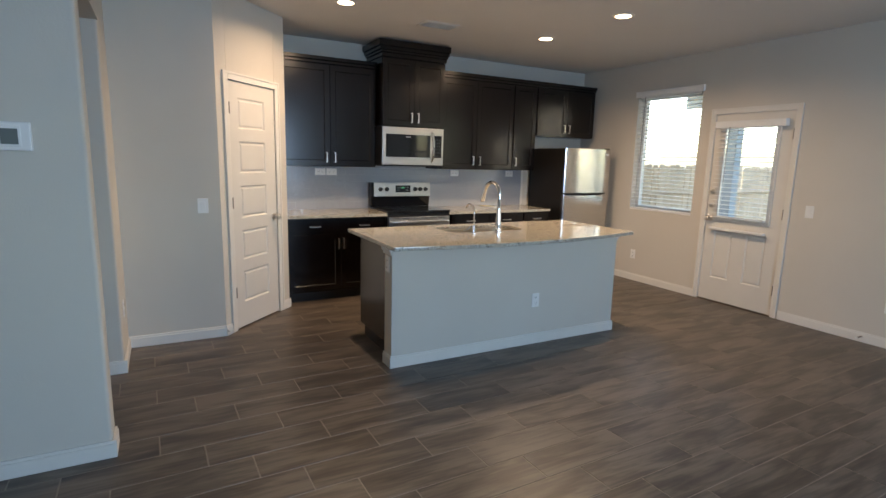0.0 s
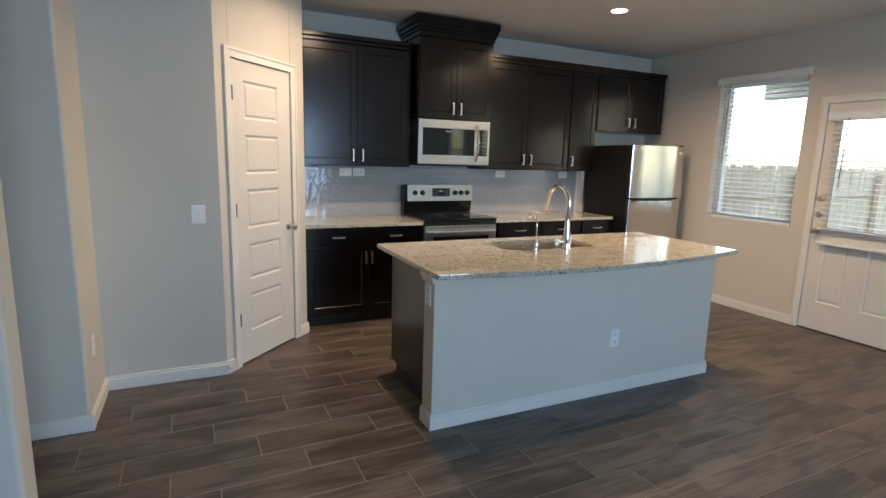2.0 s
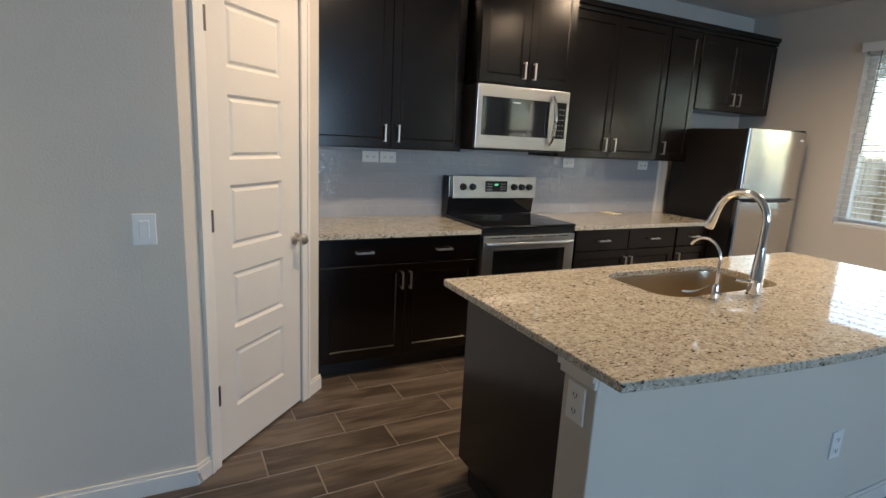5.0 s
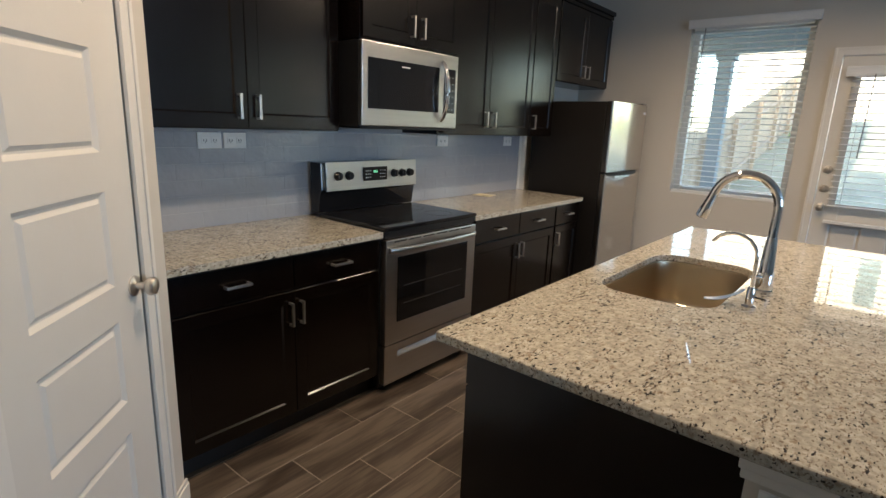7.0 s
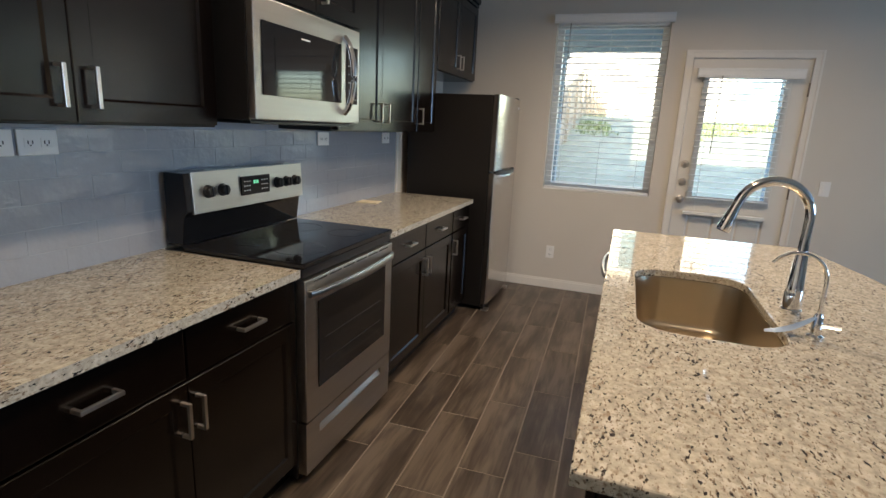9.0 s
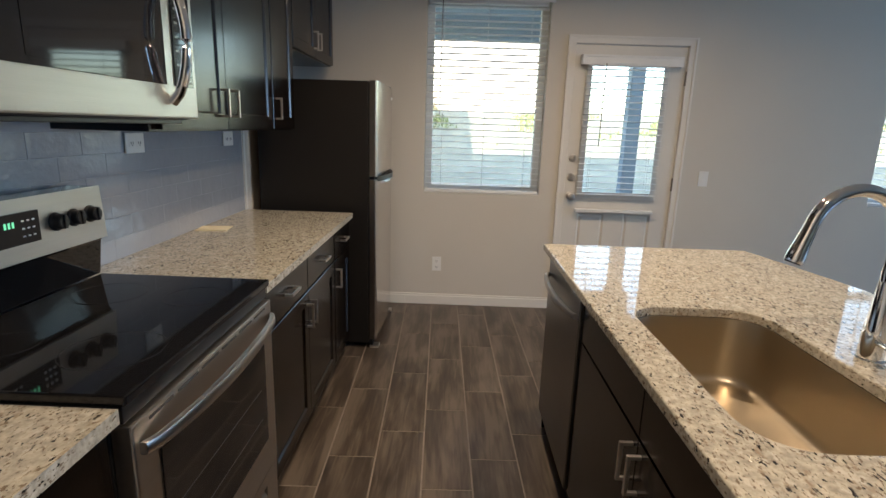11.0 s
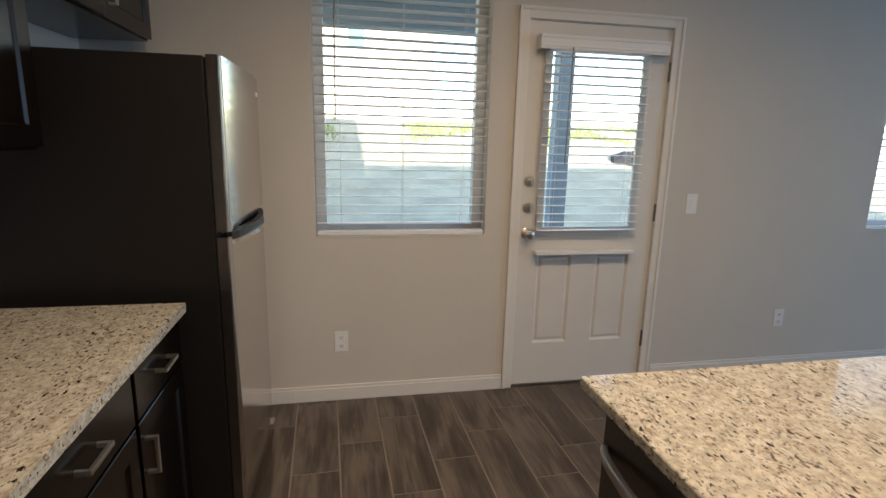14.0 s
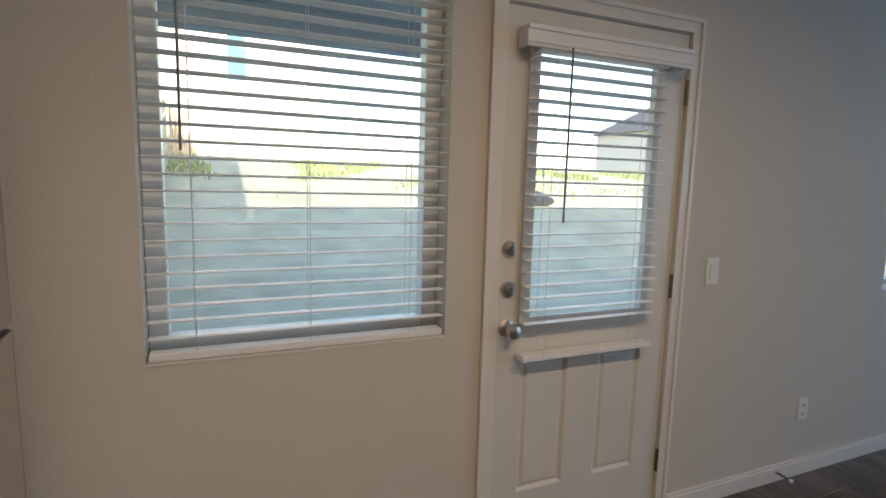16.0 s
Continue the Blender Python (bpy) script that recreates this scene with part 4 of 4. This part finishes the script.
def island_top():
    """Granite slab with a bowed front and a rounded sink cut-out."""
    front = [(TX0 + (TX1 - TX0) * k / 24, TYC + 0.06 * k / 24 - BOW * math.sin(math.pi * k / 24)) for k in range(25)]
    hole = rounded(SX0, SX1, SY0, SY1, 0.11)
    outer = front + [(TX1, TYB), (TX0, TYB)]
    bm = bmesh.new()
    edges = []
    for ring in (outer, hole):
        vs = [bm.verts.new((x, y, 0.907)) for x, y in ring]
        edges += [bm.edges.new((vs[i], vs[(i + 1) % len(vs)])) for i in range(len(vs))]
    bmesh.ops.triangle_fill(bm, use_beauty=True, use_dissolve=False, edges=edges)
    top = list(bm.faces)
    ret = bmesh.ops.extrude_face_region(bm, geom=top)
    bmesh.ops.translate(bm, verts=[v for v in ret["geom"] if isinstance(v, bmesh.types.BMVert)], vec=(0, 0, -0.030))
    return bm


bm = island_top()
bmesh.ops.recalc_face_normals(bm, faces=bm.faces)
tagged(part("countertop", bm, GRANITE, bevel=0.006, seg=3), "speckled cream granite island top with bowed front edge", "countertop")

sink = thing("kitchen_sink", (2.68, 4.07, 0.7), "undermount satin stainless single-bowl sink", "sink")
bm = bmesh.new()
rings = []
for inset, z, r in ((-0.025, 0.8765, 0.125), (0.0, 0.8765, 0.11), (0.002, 0.86, 0.11), (0.008, 0.70, 0.105), (0.012, 0.684, 0.10), (0.022, 0.673, 0.09), (0.036, 0.669, 0.08), (0.16, 0.666, 0.03)):
    rings.append([bm.verts.new((x, y, z)) for x, y in rounded(SX0 + inset, SX1 - inset, SY0 + inset, SY1 - inset, r)])
for a, b in zip(rings, rings[1:]):
    for k in range(len(a)):
        bm.faces.new((a[k], a[(k + 1) % len(a)], b[(k + 1) % len(b)], b[k]))
bm.faces.new(rings[-1])
part("bowl", bm, SINKM, sink, smooth=True)
part("drain", lathe(bmesh.new(), [(0, 0.0), (0.045, 0.0), (0.045, 0.003), (0.036, 0.004), (0.030, 0.001), (0, 0.001)], (2.68, 4.07, 0.667), (0, 0, 1)), CHROME, sink, "polished drain", smooth=True)

faucet = thing("kitchen_faucet", (2.70, 3.80, 0.907), "tall polished chrome gooseneck pull-down faucet", "faucet")
part("base", lathe(bmesh.new(), [(0, 0), (0.031, 0), (0.031, 0.008), (0.027, 0.012), (0.027, 0.065), (0.025, 0.085), (0.021, 0.14), (0.0165, 0.20), (0, 0.20)], (2.70, 3.80, 0.907), (0, 0, 1)), CHROME, faucet, smooth=True)
R = 0.105
arc = [(2.70, 3.80, 1.05), (2.70, 3.80, 1.13), (2.70, 3.80, 1.21)] + [(2.70 - 0.012 * k / 18, 3.80 + R - R * math.cos(radians(k * 9.2)), 1.213 + R * math.sin(radians(k * 9.2))) for k in range(1, 19)]
part("gooseneck", tube(bmesh.new(), arc, 0.0152, 14), CHROME, faucet, smooth=True)
e = Vector(arc[-1])
dn = (e - Vector(arc[-2])).normalized()
spray = part("spray_head", lathe(bmesh.new(), [(0, -0.004), (0.0145, -0.004), (0.0155, 0.012), (0.018, 0.05), (0.0215, 0.085), (0.020, 0.094), (0, 0.094)], e, dn), CHROME, faucet, smooth=True)
part("spray_face", lathe(bmesh.new(), [(0, 0), (0.017, 0), (0.017, 0.003), (0, 0.003)], e + dn * 0.0935, dn), BPLAST, spray, "dark spray face")
part("lever", tube(bmesh.new(), [(2.70, 3.80, 0.965), (2.665, 3.815, 0.966), (2.62, 3.835, 0.972)], 0.009, 10, 0.005), CHROME, faucet, smooth=True)

filt = thing("filter_faucet", (2.46, 3.80, 0.907), "small slim chrome drinking water faucet", "faucet")
part("base", lathe(bmesh.new(), [(0, 0), (0.022, 0), (0.022, 0.005), (0.013, 0.010), (0.013, 0.060), (0.009, 0.070), (0, 0.070)], (2.46, 3.80, 0.907), (0, 0, 1)), CHROME, filt, smooth=True)
r = 0.072
arc2 = [(2.46, 3.80, 0.97), (2.46, 3.80, 1.02), (2.46, 3.80, 1.068)] + [(2.46, 3.80 + r - r * math.cos(radians(k * 10)), 1.07 + r * math.sin(radians(k * 10))) for k in range(1, 16)]
part("spout", tube(bmesh.new(), arc2, 0.0055, 10), CHROME, filt, smooth=True)
part("lever", tube(bmesh.new(), [(2.46, 3.80, 0.945), (2.445, 3.775, 0.947), (2.43, 3.752, 0.950)], 0.006, 8, 0.004), CHROME, filt, smooth=True)
tag = thing("paper_tag", (2.46, 3.86, 0.92), "blue and white curled tag hanging at the small faucet", "tag")
bm = bmesh.new()
a, b = [], []
for k in range(9):
    u = k / 8
    y, z = 3.815 + 0.115 * u, 0.965 - 0.055 * u - 0.012 * math.sin(math.pi * u)
    w = 0.013 * math.sin(math.pi * (0.12 + 0.8 * u))
    a.append(bm.verts.new((2.44 - w, y, z))), b.append(bm.verts.new((2.44 + w, y, z + 0.006)))
for k in range(8):
    bm.faces.new((a[k], a[k + 1], b[k + 1], b[k]))
ob = part("sheet", bm, BLUETAG, tag)
md = ob.modifiers.new("thick", "SOLIDIFY")
md.thickness = 0.0008

dish = thing("dishwasher", (3.53, 4.2, 0), "dark stainless dishwasher built into the island", "dishwasher")
part("tub", boxes((3.232, 3.826, 3.74, 4.325, 0.02, 0.868)), BPLAST, dish)
dd = part("door", boxes((3.232, 3.826, 4.326, 4.365, 0.11, 0.866)), DSTEEL, dish, "dark brushed steel door", bevel=0.005)
part("handle", bowed_bar(3.255, 3.805, 4.365, 0.79, 0.034, 0.030, 1), STEEL, dd, "bowed steel handle", smooth=True)
part("toe_panel", boxes((3.235, 3.823, 4.28, 4.30, 0.0, 0.105)), BPLAST, dish)


# ---- outdoors ----
def lift(x):
    return -0.33 + 2.43 * min(1.0, max(0.0, (x - 12.0) / 12.0))


bm = bmesh.new()
xs = [-400, -20, -6, 6, 9, 12, 14, 16, 18, 20, 22, 24, 30, 60, 400]
ys = [-400, -60, -20, -8, 0, 8, 20, 60, 400]
grid = [[bm.verts.new((x, y, lift(x))) for y in ys] for x in xs]
for i in range(len(xs) - 1):
    for j in range(len(ys) - 1):
        bm.faces.new((grid[i][j], grid[i + 1][j], grid[i + 1][j + 1], grid[i][j + 1]))
structure("ground", bm, GRASS, "dry yellow-green lawn rising away from the house", "ground")
structure("foundation", boxes((XW - 0.15, XE + 0.15, YS - 0.15, YN + 0.12, -0.6, -0.121)), CONC, "concrete house slab", "foundation")
structure("patio", boxes((XE + 0.151, 8.35, 1.2, 6.2, -0.6, -0.10)), CONC, "bare concrete patio slab", "patio")
# Unseen roof; ridge height and long south overhang are set to shade the lawn.
roof = bmesh.new()
prism(roof, [(XW - 0.6, 2.9), (XE + 0.4, 2.9), (0.8, 5.3)], -8.0, 4.2)
structure("roof", moved(roof, Matrix(((1, 0, 0, 0), (0, 0, 1, 0), (0, 1, 0, 0), (0, 0, 0, 1)))), SHINGLE, "unseen grey shingled gable roof sized to shade the lawn", "roof")
# Tall gabled block out of view, added only to shade the lawn's north side.
storey = bmesh.new()
prism(storey, [(XW - 0.15, 2.9), (XE + 0.15, 2.9), (XE + 0.15, 6.0), (0.8, 9.2), (XW - 0.15, 6.0)], 4.25, 7.0)
structure("unseen_shade_block", moved(storey, Matrix(((1, 0, 0, 0), (0, 0, 1, 0), (0, 1, 0, 0), (0, 0, 0, 1)))), SIDING, "unseen pale gabled block added to shade the lawn", "upper storey")
cover = thing("patio_cover", (7.0, 4.0, -0.1), "blue-grey painted patio cover on square posts", "patio cover")
part("roof", boxes((XE + 0.155, 8.45, 2.5, 6.2, 2.64, 2.74)), POSTM, cover)
part("beam", boxes((8.02, 8.18, 2.5, 6.2, 2.44, 2.64)), POSTM, cover)
for py in (5.33, 2.67):
    part("post", boxes((8.02, 8.18, py - 0.08, py + 0.08, -0.10, 2.44), (7.99, 8.21, py - 0.11, py + 0.11, -0.10, 0.02), (7.99, 8.21, py - 0.11, py + 0.11, 2.36, 2.44)), POSTM, cover, bevel=0.006)

fence = thing("wooden_fence", (20, 6.45, 0), "weathered cedar picket fence climbing the slope", "fence")
pk = bmesh.new()
prism(pk, [(-0.066, 0), (0.066, 0), (0.066, 1.79), (0.045, 1.83), (-0.045, 1.83), (-0.066, 1.79)], -0.009, 0.009)
pk = mesh_of("picket", moved(pk, Matrix(((1, 0, 0, 0), (0, 0, 1, 0), (0, 1, 0, 0), (0, 0, 0, 1)))), FENCE)
for k in range(295):
    x = 6.2 + 0.14 * k
    s = new("picket", pk)
    s.parent, s.matrix_parent_inverse = fence, fence.matrix_basis.inverted()
    s.matrix_basis = pose(x, 6.47, lift(x) + random.uniform(-0.02, 0.02), 0, random.uniform(-0.6, 0.6), 0)
for k in range(17):
    x = 7.0 + 2.4 * k
    part("post", boxes((x - 0.045, x + 0.045, 6.33, 6.42, lift(x) - 0.2, lift(x) + 1.72)), FENCE, fence)
    for h in (0.35, 1.35):
        x1 = x + 2.4
        part("rail", tube(bmesh.new(), [(x, 6.435, lift(x) + h), (x1, 6.435, lift(x1) + h)], 0.04, 4), FENCE, fence)


def house(x0, x1, y0, y1, eave, ridge, windows, label):
    z = lift(x0)
    h = thing("house", ((x0 + x1) / 2, (y0 + y1) / 2, z), label, "house")
    part("wall", boxes((x0, x1, y0, y1, z - 0.3, z + eave)), SIDING, h)
    rb = prism(bmesh.new(), [(y0 - 0.5, z + eave), (y1 + 0.5, z + eave), ((y0 + y1) / 2, z + ridge)], x0 - 0.5, x1 + 0.5)
    part("roof", moved(rb, Matrix(((0, 0, 1, 0), (1, 0, 0, 0), (0, 1, 0, 0), (0, 0, 0, 1)))), SHINGLE, h)
    for wy, wz, ww, wh in windows:
        w = part("window", boxes((x0 - 0.04, x0, wy - ww / 2, wy + ww / 2, z + wz, z + wz + wh)), VINYL, h)
        part("pane", boxes((x0 - 0.05, x0 - 0.04, wy - ww / 2 + 0.08, wy + ww / 2 - 0.08, z + wz + 0.08, z + wz + wh - 0.08)), FARPANE, w)


house(48, 60, -3, 14, 10.5, 13.5, [(3.4, 6.4, 1.5, 3.6), (9.5, 6.4, 1.5, 2.0)], "pale two-storey neighbouring house on the rise")
house(37, 47, -44, -30, 4.2, 7.6, [(-36, 1.0, 1.4, 1.4)], "pale neighbouring house with a grey shingled roof")
bm = bmesh.new()
bmesh.ops.create_icosphere(bm, subdivisions=3, radius=1)
for v in bm.verts:
    k = 1 + 0.25 * noise.noise(v.co * 2.1)
    v.co = Vector((17.9 + v.co.x * 0.5 * k, -4.0 + v.co.y * 0.7 * k, lift(17.9) + 0.02 + v.co.z * 0.32 * k))
tagged(part("boulder", bm, ROCK), "low dark boulder lying in the dry lawn", "boulder")
bm = bmesh.new()
for k in range(9000):
    x = random.gauss(22.0, 1.3)
    y = random.uniform(-16, 6.3)
    if noise.noise(Vector((x * 0.5, y * 0.4, 0))) < 0.05:
        continue
    z, h, a = lift(x) - 0.02, random.uniform(0.06, 0.20), random.uniform(0, math.tau)
    dx, dy = 0.035 * math.cos(a), 0.035 * math.sin(a)
    bm.faces.new([bm.verts.new(p) for p in ((x - dx, y - dy, z), (x + dx, y + dy, z), (x + dx * 0.2 + random.uniform(-0.06, 0.06), y + dy * 0.2, z + h))])
tagged(part("grass_tufts", bm, GREEN), "green grass tufts along the rise", "grass", kind="stuff")

# ---- splash tiles ----
SP0, SP1, SZ0, SZ1 = 1.292, 4.60, 0.9075, 1.375
splash = structure("wall_backsplash", boxes((SP0, SP1, YN - 0.004, YN - 0.0005, SZ0, SZ1 + 0.06)), SGROUT, "grey glazed wavy subway tile backsplash", "backsplash")
TW, TH, J = 0.230, 0.0775, 0.0007
full = {}


def splash_tile(w, h):
    key = (round(w, 4), round(h, 4))
    if key not in full:
        bm = bmesh.new()
        lo = [bm.verts.new(v) for v in ((0, 0, 0), (w, 0, 0), (w, 0, h), (0, 0, h))]
        hi = [bm.verts.new(v) for v in ((0.0007, -0.0009, 0.0007), (w - 0.0007, -0.0009, 0.0007), (w - 0.0007, -0.0009, h - 0.0007), (0.0007, -0.0009, h - 0.0007))]
        for j in range(4):
            bm.faces.new((lo[j], lo[(j + 1) % 4], hi[(j + 1) % 4], hi[j]))
        bm.faces.new(hi)
        full[key] = mesh_of("tile", bm, SPLASH)
    return full[key]


for r in range(6):
    z = SZ0 + 0.001 + r * TH
    h = min(TH - J, SZ1 + 0.05 - z)
    x = SP0 - (TW / 2 if r % 2 else 0)
    while x < SP1 - 0.02:
        a, b = max(x, SP0), min(x + TW - J, SP1 - 0.018)
        if b - a > 0.01:
            s = new("tile", splash_tile(b - a, h))
            s.parent = splash
            s.matrix_basis = pose(a, YN - 0.004, z, random.uniform(-0.25, 0.25), 0, random.uniform(-0.2, 0.2))
        x += TW
part("edge_trim", boxes((SP1 - 0.016, SP1 + 0.012, YN - 0.012, YN - 0.0005, SZ0, SZ1)), TRIM, splash, "white edge strip")
for ox, kind in ((1.802, "wide"), (1.931, "toggle"), (3.53, "wide"), (4.378, "wide")):
    t = plate("wall_outlet", Matrix.Translation((ox, YN - 0.0095, 1.328)), "white outlet plate set sideways in the tile backsplash" if kind == "wide" else "white blank switch plate set sideways in the backsplash", 0.118, 0.076, "wide")

# ---- floor tiles ----
FW, FL, FJ = 0.2087, 0.6096, 0.0038
shared = {}


def floor_tile_into(bm, x0, x1, y0, y1):
    c = 0.0018
    lo = [bm.verts.new(v) for v in ((x0, y0, -0.004), (x1, y0, -0.004), (x1, y1, -0.004), (x0, y1, -0.004))]
    hi = [bm.verts.new(v) for v in ((x0 + c, y0 + c, 0), (x1 - c, y0 + c, 0), (x1 - c, y1 - c, 0), (x0 + c, y1 - c, 0))]
    for j in range(4):
        bm.faces.new((lo[j], lo[(j + 1) % 4], hi[(j + 1) % 4], hi[j]))
    bm.faces.new(hi)


SKEW = Matrix.Translation((5.57, 4.125, 0)) @ Matrix.Rotation(math.atan(0.024), 4, "Z") @ Matrix.Translation((-5.57, -4.125, 0))
rest = bmesh.new()
for k in range(math.floor((YS + 0.15 - 4.125) / FW), math.ceil((YN + 0.1 - 4.125) / FW)):
    y0, y1 = 4.125 + k * FW, 4.125 + (k + 1) * FW - FJ
    lo, hi = XW, XE + 0.01 - 0.024 * (4.125 - y0)
    x = 0.315 - 0.2032 * k
    x -= math.ceil((x - lo) / FL) * FL
    while x < hi:
        a, b, c, d = max(x, lo), min(x + FL - FJ, hi), y0, min(y1, YN + 0.1)
        if b - a > 0.01 and d - c > 0.01:
            if y0 > 0.95 and a > -0.6:
                key = (round(b - a, 3), round(d - c, 3))
                if key not in shared:
                    bm = bmesh.new()
                    floor_tile_into(bm, 0, b - a, 0, d - c)
                    shared[key] = mesh_of("floor_tile", bm, TILE)
                s = new("floor_tile", shared[key])
                s.parent, s.matrix_basis = floor, SKEW @ Matrix.Translation((a, c, 0))
            else:
                floor_tile_into(rest, a, b, c, d)
        x += FL
tagged(part("floor_tiles_far", moved(rest, SKEW), TILE, floor), "wood-look floor tiles", kind="stuff")
